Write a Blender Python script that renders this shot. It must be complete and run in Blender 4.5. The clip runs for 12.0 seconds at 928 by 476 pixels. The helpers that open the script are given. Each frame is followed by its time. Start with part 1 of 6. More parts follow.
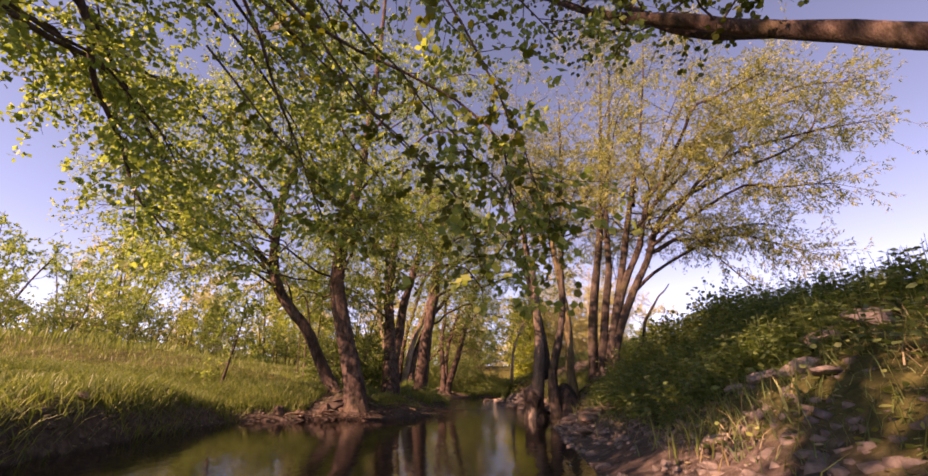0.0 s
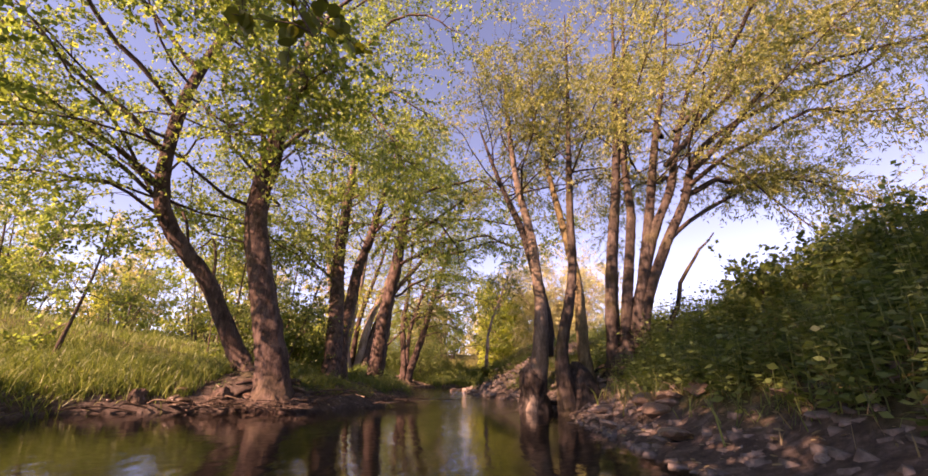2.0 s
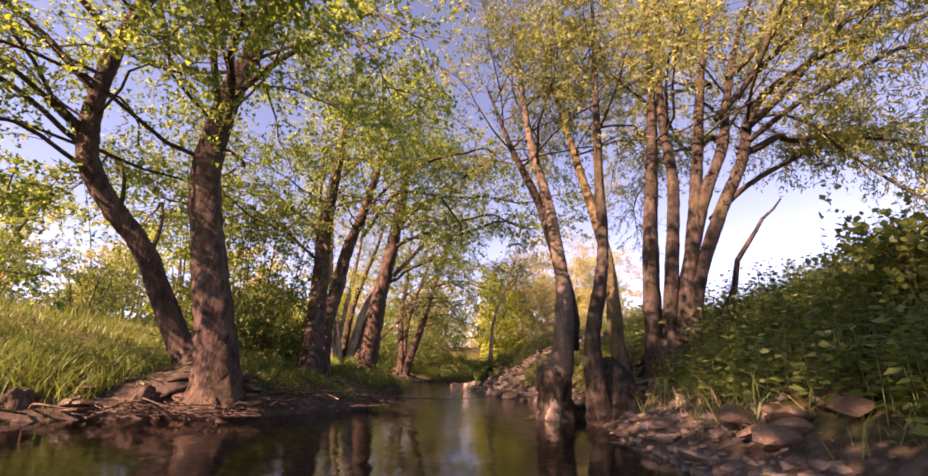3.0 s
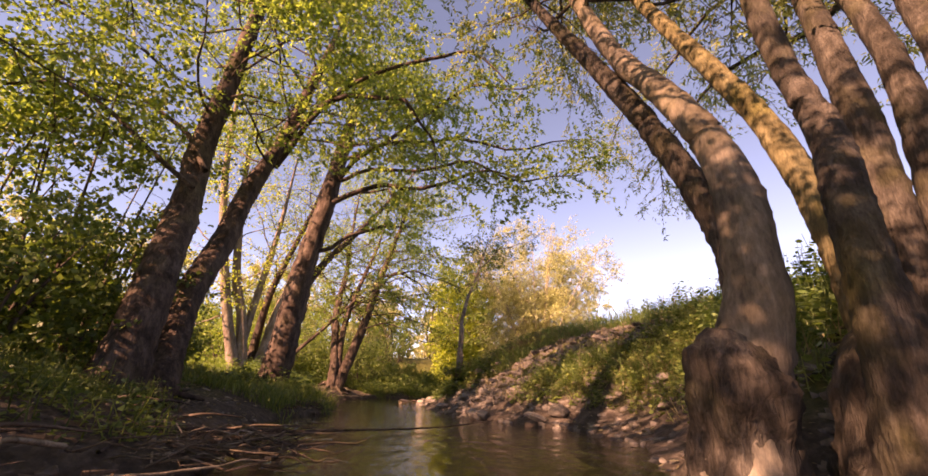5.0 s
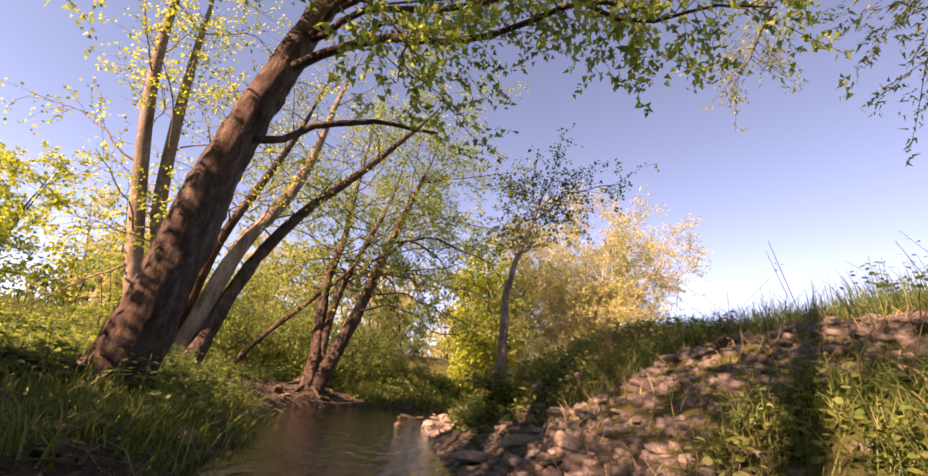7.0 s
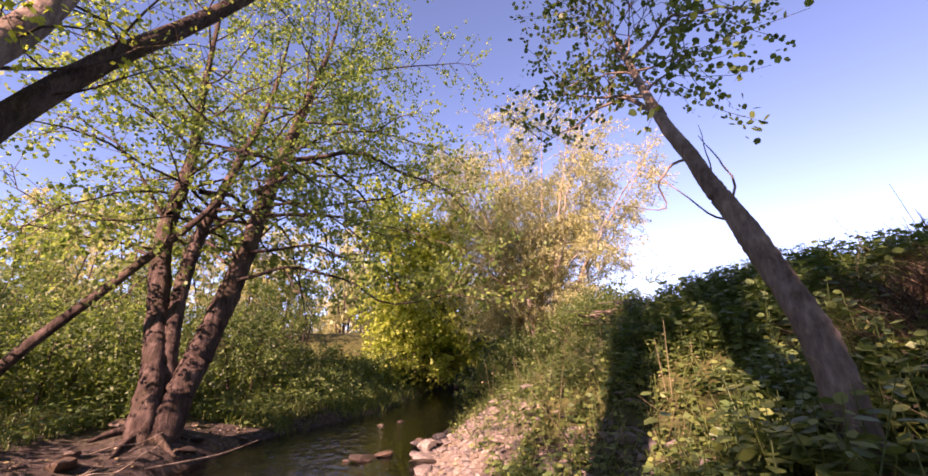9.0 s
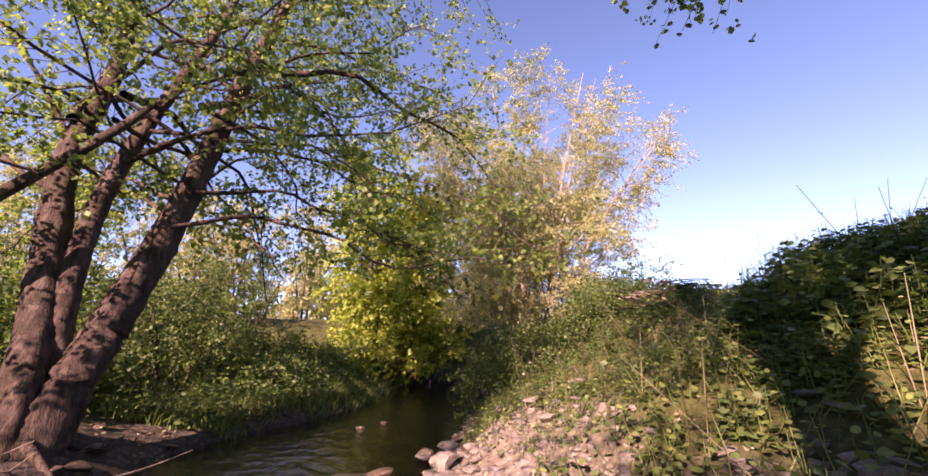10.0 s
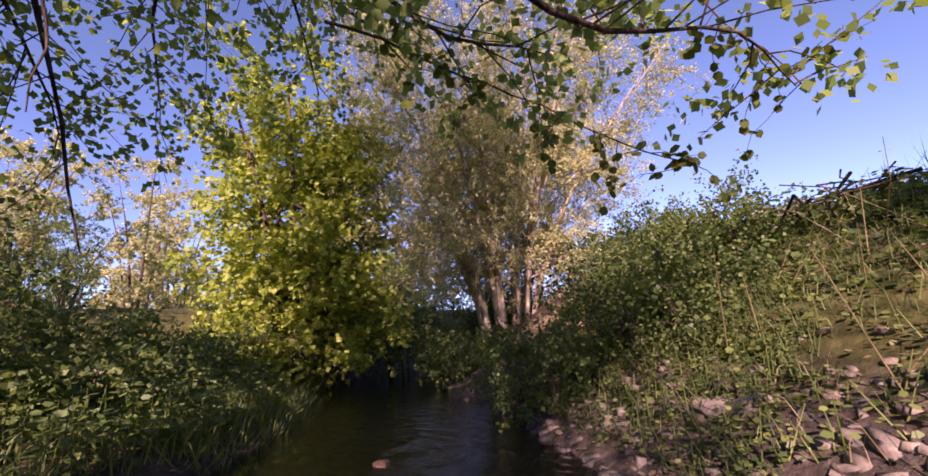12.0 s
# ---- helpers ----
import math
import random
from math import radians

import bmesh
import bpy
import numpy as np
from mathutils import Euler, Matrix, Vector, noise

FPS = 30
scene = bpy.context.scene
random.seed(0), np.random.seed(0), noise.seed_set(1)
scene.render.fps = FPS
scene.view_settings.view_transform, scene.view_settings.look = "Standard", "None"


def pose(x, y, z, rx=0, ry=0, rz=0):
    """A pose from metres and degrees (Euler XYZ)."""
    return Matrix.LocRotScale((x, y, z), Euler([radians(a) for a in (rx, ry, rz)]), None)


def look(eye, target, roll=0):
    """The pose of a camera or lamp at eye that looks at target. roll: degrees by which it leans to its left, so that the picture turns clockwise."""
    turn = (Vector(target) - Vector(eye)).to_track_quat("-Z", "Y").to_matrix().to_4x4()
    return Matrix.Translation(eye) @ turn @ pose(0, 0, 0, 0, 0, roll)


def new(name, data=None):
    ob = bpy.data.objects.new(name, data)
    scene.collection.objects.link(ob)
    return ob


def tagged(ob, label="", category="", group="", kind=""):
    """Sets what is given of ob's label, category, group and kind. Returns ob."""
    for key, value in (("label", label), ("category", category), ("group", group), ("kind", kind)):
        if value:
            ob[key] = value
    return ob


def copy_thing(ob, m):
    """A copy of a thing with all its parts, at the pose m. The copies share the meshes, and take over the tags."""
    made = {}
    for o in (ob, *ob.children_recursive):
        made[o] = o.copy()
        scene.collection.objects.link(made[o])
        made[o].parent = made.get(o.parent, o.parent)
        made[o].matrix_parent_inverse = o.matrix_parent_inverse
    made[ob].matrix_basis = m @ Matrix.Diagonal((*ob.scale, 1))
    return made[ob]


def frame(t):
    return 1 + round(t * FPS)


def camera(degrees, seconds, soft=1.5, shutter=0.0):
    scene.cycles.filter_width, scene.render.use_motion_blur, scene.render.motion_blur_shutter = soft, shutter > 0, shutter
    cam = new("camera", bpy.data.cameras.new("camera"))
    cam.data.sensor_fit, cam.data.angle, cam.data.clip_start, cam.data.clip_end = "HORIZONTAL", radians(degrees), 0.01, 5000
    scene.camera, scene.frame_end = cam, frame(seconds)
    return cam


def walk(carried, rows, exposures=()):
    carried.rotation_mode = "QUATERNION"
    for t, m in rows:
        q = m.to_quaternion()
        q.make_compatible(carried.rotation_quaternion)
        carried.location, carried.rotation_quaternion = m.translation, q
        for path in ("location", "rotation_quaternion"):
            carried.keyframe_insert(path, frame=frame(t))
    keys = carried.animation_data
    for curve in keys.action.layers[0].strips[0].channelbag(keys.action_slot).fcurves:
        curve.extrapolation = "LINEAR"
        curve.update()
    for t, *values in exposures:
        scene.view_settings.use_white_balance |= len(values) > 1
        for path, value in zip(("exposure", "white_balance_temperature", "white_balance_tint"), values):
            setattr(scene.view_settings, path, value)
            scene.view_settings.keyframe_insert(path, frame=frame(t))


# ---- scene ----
cam = camera(96.0, 12.0, soft=1.6)
PATH = [
    (0, (2.2, 1.598, 0.738), (1.905, 3.462, 1.399), 0.9),
    (0.5, (1.925, 2.464, 0.641), (1.696, 4.338, 1.301), 0.7),
    (1, (1.724, 3.289, 0.53), (1.555, 5.17, 1.187), 0.3),
    (1.5, (1.581, 3.963, 0.478), (1.449, 5.852, 1.12), 0.7),
    (2, (1.515, 4.719, 0.493), (1.39, 6.611, 1.129), 1.4),
    (2.5, (1.454, 5.463, 0.53), (1.327, 7.361, 1.148), 1.4),
    (3, (1.404, 6.259, 0.564), (1.267, 8.161, 1.168), 2.1),
    (3.2, (1.352, 6.626, 0.553), (1.217, 8.526, 1.163), 2.3),
    (4.8, (0.858, 9.737, 0.426), (0.942, 11.619, 1.096), 2.0),
    (5, (0.792, 10.137, 0.419), (0.909, 12.014, 1.1), 1.8),
    (5.5, (0.755, 11.23, 0.473), (0.876, 13.102, 1.166), 2.1),
    (6, (0.826, 12.319, 0.511), (0.898, 14.197, 1.195), 3.6),
    (6.5, (0.971, 13.515, 0.527), (0.946, 15.39, 1.222), 5.9),
    (6.7, (0.909, 13.947, 0.574), (0.881, 15.823, 1.266), 6.5),
    (8.3, (0.131, 17.509, 1.154), (0.456, 19.394, 1.737), -0.7),
    (8.5, (0.039, 17.954, 1.23), (0.436, 19.834, 1.784), -1.7),
    (9, (-0.505, 18.848, 1.196), (0.111, 20.678, 1.72), -2.6),
    (9.5, (-0.713, 19.759, 1.122), (0.025, 21.547, 1.63), -2.5),
    (10, (-0.685, 20.615, 1.063), (0.103, 22.382, 1.566), -1.0),
    (10.5, (-0.5, 21.528, 0.982), (0.273, 23.297, 1.505), 1.9),
    (11, (-0.504, 22.452, 0.925), (0.31, 24.204, 1.444), 2.6),
    (11.5, (-0.776, 23.352, 0.849), (0.334, 24.955, 1.296), -2.5),
    (12, (-0.676, 24.334, 0.802), (0.623, 25.784, 1.26), -4.7),
]
walk(cam, [(t, look(eye, target, roll)) for t, eye, target, roll in PATH], [(0.0, 1.6, 10200, 58), (2.5, 2.05, 9600, 57), (5.0, 1.98, 11300, 50), (6.5, 1.95, 10800, 45), (8.5, 1.92, 8000, 54), (9.5, 1.82, 7500, 55), (10.6, 1.82, 7000, 54), (12.0, 1.46, 6800, 58)])

# ---- sky, sun, exposure ----
SUN_DIR = Vector((-0.70, -0.57, 0.53)).normalized()
sun_data = bpy.data.lights.new("sun", "SUN")
sun_data.energy, sun_data.angle, sun_data.color = 5.0, radians(0.53), (1.0, 0.86, 0.70)
sun = new("sun", sun_data)
sun.matrix_world = look((0, 0, 40), Vector((0, 0, 40)) - SUN_DIR)
world = bpy.data.worlds.new("sky")
scene.world = world
world.use_nodes = True
sky = world.node_tree.nodes.new("ShaderNodeTexSky")
sky.sky_type, sky.sun_disc = "NISHITA", False
sky.sun_elevation = math.asin(SUN_DIR.z)
sky.sun_rotation = math.atan2(SUN_DIR.x, SUN_DIR.y)
sky.air_density, sky.dust_density, sky.ozone_density = 0.58, 0.0, 1.2
sky.altitude = 2200.0
back = world.node_tree.nodes["Background"]
back.inputs["Strength"].default_value = 0.147
clear_air = world.node_tree.nodes.new("ShaderNodeMix")
clear_air.data_type, clear_air.blend_type = "RGBA", "MULTIPLY"
clear_air.inputs["Factor"].default_value = 1.0
clear_air.inputs["B"].default_value = (0.83, 0.95, 0.95, 1)
world.node_tree.links.new(sky.outputs[0], clear_air.inputs["A"])
world.node_tree.links.new(clear_air.outputs["Result"], back.inputs[0])


# ---- materials ----
def material(name):
    m = bpy.data.materials.new(name)
    m.use_nodes = True
    return m, m.node_tree.nodes, m.node_tree.links, m.node_tree.nodes["Principled BSDF"]


def noise_node(nodes, links, scale, detail=4.0, rough=0.6, stretch=None):
    co = nodes.new("ShaderNodeTexCoord")
    tex = nodes.new("ShaderNodeTexNoise")
    tex.inputs["Scale"].default_value, tex.inputs["Detail"].default_value = scale, detail
    tex.inputs["Roughness"].default_value = rough
    if stretch:
        mp = nodes.new("ShaderNodeMapping")
        mp.inputs["Scale"].default_value = stretch
        links.new(co.outputs["Object"], mp.inputs[0])
        links.new(mp.outputs[0], tex.inputs[0])
    else:
        links.new(co.outputs["Object"], tex.inputs[0])
    return tex.outputs["Fac"]


def ramp(nodes, links, fac, stops):
    r = nodes.new("ShaderNodeValToRGB")
    while len(r.color_ramp.elements) < len(stops):
        r.color_ramp.elements.new(0.5)
    for e, (p, c) in zip(r.color_ramp.elements, stops):
        e.position, e.color = p, (*c, 1)
    links.new(fac, r.inputs[0])
    return r.outputs[0]


def mix_color(nodes, links, fac, a, b, kind="MIX"):
    m = nodes.new("ShaderNodeMix")
    m.data_type, m.blend_type = "RGBA", kind
    for sock, v in ((m.inputs["Factor"], fac), (m.inputs["A"], a), (m.inputs["B"], b)):
        if isinstance(v, (int, float)):
            sock.default_value = v
        elif isinstance(v, tuple):
            sock.default_value = (*v, 1)
        else:
            links.new(v, sock)
    return m.outputs["Result"]


def bump_node(nodes, links, bsdf, fac, strength, dist=0.02):
    b = nodes.new("ShaderNodeBump")
    b.inputs["Strength"].default_value, b.inputs["Distance"].default_value = strength, dist
    links.new(fac, b.inputs["Height"])
    links.new(b.outputs[0], bsdf.inputs["Normal"])


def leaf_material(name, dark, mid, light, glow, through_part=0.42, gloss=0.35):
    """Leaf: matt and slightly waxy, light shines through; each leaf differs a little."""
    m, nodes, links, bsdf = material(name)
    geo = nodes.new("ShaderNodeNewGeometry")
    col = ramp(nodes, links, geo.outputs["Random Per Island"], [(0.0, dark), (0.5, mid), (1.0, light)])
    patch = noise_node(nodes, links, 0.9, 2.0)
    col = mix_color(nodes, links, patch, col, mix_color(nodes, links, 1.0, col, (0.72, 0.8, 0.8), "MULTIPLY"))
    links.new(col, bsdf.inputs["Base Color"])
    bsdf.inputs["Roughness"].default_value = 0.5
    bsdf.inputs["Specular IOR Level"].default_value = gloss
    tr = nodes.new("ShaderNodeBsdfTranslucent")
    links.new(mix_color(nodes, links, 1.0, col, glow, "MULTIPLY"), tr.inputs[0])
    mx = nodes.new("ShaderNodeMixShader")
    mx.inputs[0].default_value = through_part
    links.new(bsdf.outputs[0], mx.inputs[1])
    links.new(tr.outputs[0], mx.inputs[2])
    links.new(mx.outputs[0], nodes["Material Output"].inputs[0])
    return m


def bark_material(name, dark, mid, light, moss=(0.09, 0.085, 0.02), moss_part=0.25, ridge=9.0, strength=0.8):
    m, nodes, links, bsdf = material(name)
    fine = noise_node(nodes, links, ridge, 6.0, 0.7, (1, 1, 0.22))
    col = ramp(nodes, links, fine, [(0.32, dark), (0.5, mid), (0.72, light)])
    big = noise_node(nodes, links, 1.6, 3.0)
    col = mix_color(nodes, links, ramp(nodes, links, big, [(0.5, (0, 0, 0)), (0.72, (moss_part,) * 3)]), col, moss)
    blotch = noise_node(nodes, links, 4.0, 3.0)
    col = mix_color(nodes, links, ramp(nodes, links, blotch, [(0.5, (0, 0, 0)), (0.75, (0.3,) * 3)]), col, tuple(v * 1.35 for v in light))
    co = nodes.new("ShaderNodeTexCoord")
    mp = nodes.new("ShaderNodeMapping")
    mp.inputs["Scale"].default_value = (1, 1, 0.16)
    links.new(co.outputs["Object"], mp.inputs[0])
    warp = nodes.new("ShaderNodeTexNoise")
    warp.inputs["Scale"].default_value = 9.0
    links.new(mp.outputs[0], warp.inputs[0])
    bent = nodes.new("ShaderNodeMix")
    bent.data_type, bent.blend_type = "RGBA", "LINEAR_LIGHT"
    bent.inputs["Factor"].default_value = 0.09
    links.new(mp.outputs[0], bent.inputs["A"])
    links.new(warp.outputs["Color"], bent.inputs["B"])
    crack = nodes.new("ShaderNodeTexVoronoi")
    crack.feature = "DISTANCE_TO_EDGE"
    crack.inputs["Scale"].default_value = 1.7 * ridge
    links.new(bent.outputs["Result"], crack.inputs[0])
    plate = ramp(nodes, links, crack.outputs["Distance"], [(0.0, (0.35, 0.35, 0.35)), (0.12, (1, 1, 1))])
    col = mix_color(nodes, links, 0.18, col, plate, "MULTIPLY")
    grain = noise_node(nodes, links, 6 * ridge, 5.0, 0.7, (1, 1, 0.4))
    col = mix_color(nodes, links, 0.8, col, ramp(nodes, links, grain, [(0.3, (0.5, 0.5, 0.5)), (0.7, (1.4, 1.4, 1.4))]), "MULTIPLY")
    links.new(col, bsdf.inputs["Base Color"])
    bsdf.inputs["Roughness"].default_value = 0.9
    bsdf.inputs["Specular IOR Level"].default_value = 0.15
    relief = nodes.new("ShaderNodeMath")
    relief.operation = "MULTIPLY_ADD"
    links.new(plate, relief.inputs[0])
    relief.inputs[1].default_value = 0.1
    links.new(fine, relief.inputs[2])
    bump_node(nodes, links, bsdf, relief.outputs[0], strength, 0.03)
    return m


def stone_material(name, dark, mid, light, rough=0.8):
    m, nodes, links, bsdf = material(name)
    info = nodes.new("ShaderNodeObjectInfo")
    grain = noise_node(nodes, links, 14.0, 6.0, 0.65)
    col = ramp(nodes, links, grain, [(0.3, dark), (0.5, mid), (0.75, light)])
    tint = ramp(nodes, links, info.outputs["Random"], [(0.0, (0.55, 0.52, 0.5)), (0.45, (0.9, 0.85, 0.8)), (0.8, (1.05, 1.0, 0.9)), (1.0, (1.08, 0.9, 0.8))])
    col = mix_color(nodes, links, 1.0, col, tint, "MULTIPLY")
    links.new(col, bsdf.inputs["Base Color"])
    bsdf.inputs["Roughness"].default_value = rough
    bump_node(nodes, links, bsdf, grain, 0.6, 0.02)
    return m


ALDER_LEAF = leaf_material("alder_leaf", (0.12, 0.178, 0.044), (0.2, 0.272, 0.07), (0.33, 0.385, 0.112), (1.33, 1.38, 0.85), 0.55)
# alder leaf again, shade of the near boughs put into a darker colour
ALDER_SHADED = leaf_material("alder_leaf_shaded", (0.045, 0.06, 0.014), (0.08, 0.1, 0.018), (0.17, 0.185, 0.03), (1.9, 1.8, 0.8), 0.4)
YELLOW_LEAF = leaf_material("young_leaf", (0.25, 0.33, 0.05), (0.37, 0.44, 0.075), (0.52, 0.55, 0.13), (1.2, 1.15, 0.6), 0.52)
ASH_LEAF = leaf_material("opening_leaf", (0.37, 0.36, 0.17), (0.5, 0.485, 0.235), (0.64, 0.62, 0.34), (1.2, 1.15, 0.8), 0.45)
WILLOW_LEAF = leaf_material("willow_leaf", (0.15, 0.17, 0.06), (0.24, 0.265, 0.09), (0.37, 0.38, 0.14), (1.3, 1.3, 0.85), 0.5)
BUSH_LEAF = leaf_material("bush_leaf", (0.052, 0.085, 0.026), (0.098, 0.143, 0.04), (0.185, 0.225, 0.066), (1.65, 1.68, 0.85), 0.4)
NETTLE_LEAF = leaf_material("nettle_leaf", (0.054, 0.096, 0.033), (0.104, 0.16, 0.05), (0.19, 0.248, 0.08), (1.5, 1.58, 0.85), 0.38)
BRAMBLE_LEAF = leaf_material("bramble_leaf", (0.088, 0.13, 0.033), (0.15, 0.195, 0.048), (0.255, 0.285, 0.08), (1.4, 1.48, 0.9), 0.3, 0.5)
GRASS_LEAF = leaf_material("grass_blade", (0.072, 0.112, 0.027), (0.13, 0.178, 0.042), (0.25, 0.28, 0.085), (1.35, 1.4, 0.9), 0.35)
BRACKEN_LEAF = leaf_material("dead_bracken", (0.06, 0.036, 0.025), (0.12, 0.074, 0.05), (0.22, 0.145, 0.10), (1.0, 0.9, 0.8), 0.15)
DRY_LEAF = leaf_material("dry_stalk", (0.16, 0.12, 0.06), (0.26, 0.20, 0.10), (0.36, 0.29, 0.17), (1.0, 1.0, 0.9), 0.2)
ALDER_BARK = bark_material("alder_bark", (0.022, 0.015, 0.012), (0.062, 0.042, 0.034), (0.15, 0.108, 0.09), ridge=13.0, strength=1.0)
WILLOW_BARK = bark_material("willow_bark", (0.016, 0.013, 0.011), (0.044, 0.035, 0.029), (0.105, 0.087, 0.074), (0.07, 0.062, 0.018), 0.55, 12.0, 1.2)
SMOOTH_BARK = bark_material("smooth_willow_bark", (0.05, 0.04, 0.032), (0.11, 0.088, 0.07), (0.19, 0.155, 0.125), (0.1, 0.075, 0.03), 0.4, 6.0, 0.5)
MOSSY_BARK = bark_material("mossy_willow_bark", (0.05, 0.04, 0.02), (0.115, 0.09, 0.048), (0.2, 0.165, 0.095), (0.15, 0.13, 0.03), 0.6, 9.0, 0.9)
PALE_BARK = bark_material("pale_bark", (0.08, 0.058, 0.046), (0.19, 0.145, 0.118), (0.33, 0.265, 0.22), (0.14, 0.11, 0.04), 0.5, 7.0, 0.6)
WHITE_BARK = bark_material("white_bark", (0.20, 0.155, 0.12), (0.38, 0.31, 0.25), (0.56, 0.48, 0.40), (0.3, 0.24, 0.1), 0.3, 5.0, 0.3)
TWIG_BARK = bark_material("twig_bark", (0.04, 0.028, 0.022), (0.085, 0.06, 0.048), (0.15, 0.11, 0.09))
DEAD_WOOD = bark_material("dead_wood", (0.10, 0.075, 0.055), (0.22, 0.17, 0.13), (0.38, 0.31, 0.25), (0.12, 0.1, 0.04), 0.2)
STONE = stone_material("bank_stone", (0.085, 0.073, 0.066), (0.2, 0.172, 0.155), (0.35, 0.305, 0.275))
SCREE_STONE = stone_material("scree_stone", (0.05, 0.042, 0.041), (0.112, 0.095, 0.094), (0.215, 0.185, 0.182))
WET_STONE = stone_material("wet_stone", (0.05, 0.036, 0.028), (0.11, 0.08, 0.06), (0.19, 0.14, 0.11), 0.35)


# distance haze is painted into this blue-grey, not rendered
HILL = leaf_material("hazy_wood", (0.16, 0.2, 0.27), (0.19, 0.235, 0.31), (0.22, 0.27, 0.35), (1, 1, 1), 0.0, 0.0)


def ground_material():
    m, nodes, links, bsdf = material("bank_soil")
    geo = nodes.new("ShaderNodeNewGeometry")
    sep = nodes.new("ShaderNodeSeparateXYZ")
    links.new(geo.outputs["Position"], sep.inputs[0])
    fine = noise_node(nodes, links, 11.0, 8.0, 0.7)
    mud = ramp(nodes, links, fine, [(0.3, (0.032, 0.024, 0.019)), (0.5, (0.076, 0.058, 0.048)), (0.72, (0.165, 0.133, 0.113))])
    grass = ramp(nodes, links, fine, [(0.3, (0.03, 0.034, 0.012)), (0.5, (0.075, 0.075, 0.024)), (0.75, (0.15, 0.135, 0.055))])
    patch = noise_node(nodes, links, 0.8, 4.0)
    high = nodes.new("ShaderNodeMath")
    high.operation = "MULTIPLY_ADD"
    links.new(sep.outputs["Z"], high.inputs[0])
    high.inputs[1].default_value = 0.85
    links.new(patch, high.inputs[2])
    part_grass = ramp(nodes, links, high.outputs[0], [(0.75, (0, 0, 0)), (1.05, (1, 1, 1))])
    col = mix_color(nodes, links, part_grass, mud, grass)
    dry = ramp(nodes, links, fine, [(0.3, (0.10, 0.08, 0.06)), (0.5, (0.2, 0.16, 0.12)), (0.72, (0.34, 0.28, 0.21))])
    for centre, reach, tone in (((0.9, 23.6, 0.1), 1.0, dry), ((5.6, 28.5, 1.0), 1.3, (0.40, 0.27, 0.18))):
        far = nodes.new("ShaderNodeVectorMath")
        far.operation = "DISTANCE"
        links.new(geo.outputs["Position"], far.inputs[0])
        far.inputs[1].default_value = centre
        edge = nodes.new("ShaderNodeMath")
        edge.operation = "MULTIPLY_ADD"
        links.new(patch, edge.inputs[0])
        edge.inputs[1].default_value = 1.6 * reach
        gap = nodes.new("ShaderNodeMath")
        gap.operation = "SUBTRACT"
        gap.inputs[0].default_value = 0.25 * reach
        links.new(far.outputs["Value"], gap.inputs[1])
        links.new(gap.outputs[0], edge.inputs[2])
        mask = ramp(nodes, links, edge.outputs[0], [(0.0, (0, 0, 0)), (0.5, (1, 1, 1))])
        col = mix_color(nodes, links, mask, col, tone)
    links.new(col, bsdf.inputs["Base Color"])
    bsdf.inputs["Roughness"].default_value = 0.95
    bsdf.inputs["Specular IOR Level"].default_value = 0.15
    bump_node(nodes, links, bsdf, fine, 0.9, 0.05)
    return m


def water_material():
    m, nodes, links, bsdf = material("stream_water")
    nodes.remove(bsdf)
    clear = nodes.new("ShaderNodeBsdfTransparent")
    clear.inputs[0].default_value = (0.88, 0.79, 0.68, 1)
    gloss = nodes.new("ShaderNodeBsdfGlossy")
    gloss.inputs["Roughness"].default_value = 0.03
    gloss.inputs[0].default_value = (0.95, 0.95, 0.97, 1)
    fres = nodes.new("ShaderNodeFresnel")
    fres.inputs[0].default_value = 1.33
    geo = nodes.new("ShaderNodeNewGeometry")
    mp = nodes.new("ShaderNodeMapping")
    mp.inputs["Scale"].default_value = (3.2, 1.6, 1.0)
    links.new(geo.outputs["Position"], mp.inputs[0])
    rip = nodes.new("ShaderNodeTexNoise")
    rip.inputs["Scale"].default_value, rip.inputs["Detail"].default_value = 2.4, 4.0
    links.new(mp.outputs[0], rip.inputs[0])
    b = nodes.new("ShaderNodeBump")
    b.inputs["Distance"].default_value = 0.035
    links.new(rip.outputs["Fac"], b.inputs["Height"])
    sep = nodes.new("ShaderNodeSeparateXYZ")
    links.new(geo.outputs["Position"], sep.inputs[0])
    swift = nodes.new("ShaderNodeMapRange")
    for sock, v in zip(("From Min", "From Max", "To Min", "To Max"), (10.0, 15.0, 0.12, 1.0)):
        swift.inputs[sock].default_value = v
    links.new(sep.outputs["Y"], swift.inputs["Value"])
    links.new(swift.outputs[0], b.inputs["Strength"])
    links.new(b.outputs[0], gloss.inputs["Normal"])
    links.new(b.outputs[0], fres.inputs["Normal"])
    mx = nodes.new("ShaderNodeMixShader")
    links.new(fres.outputs[0], mx.inputs[0])
    links.new(clear.outputs[0], mx.inputs[1])
    links.new(gloss.outputs[0], mx.inputs[2])
    links.new(mx.outputs[0], nodes["Material Output"].inputs[0])
    return m


GROUND = ground_material()
WATER = water_material()


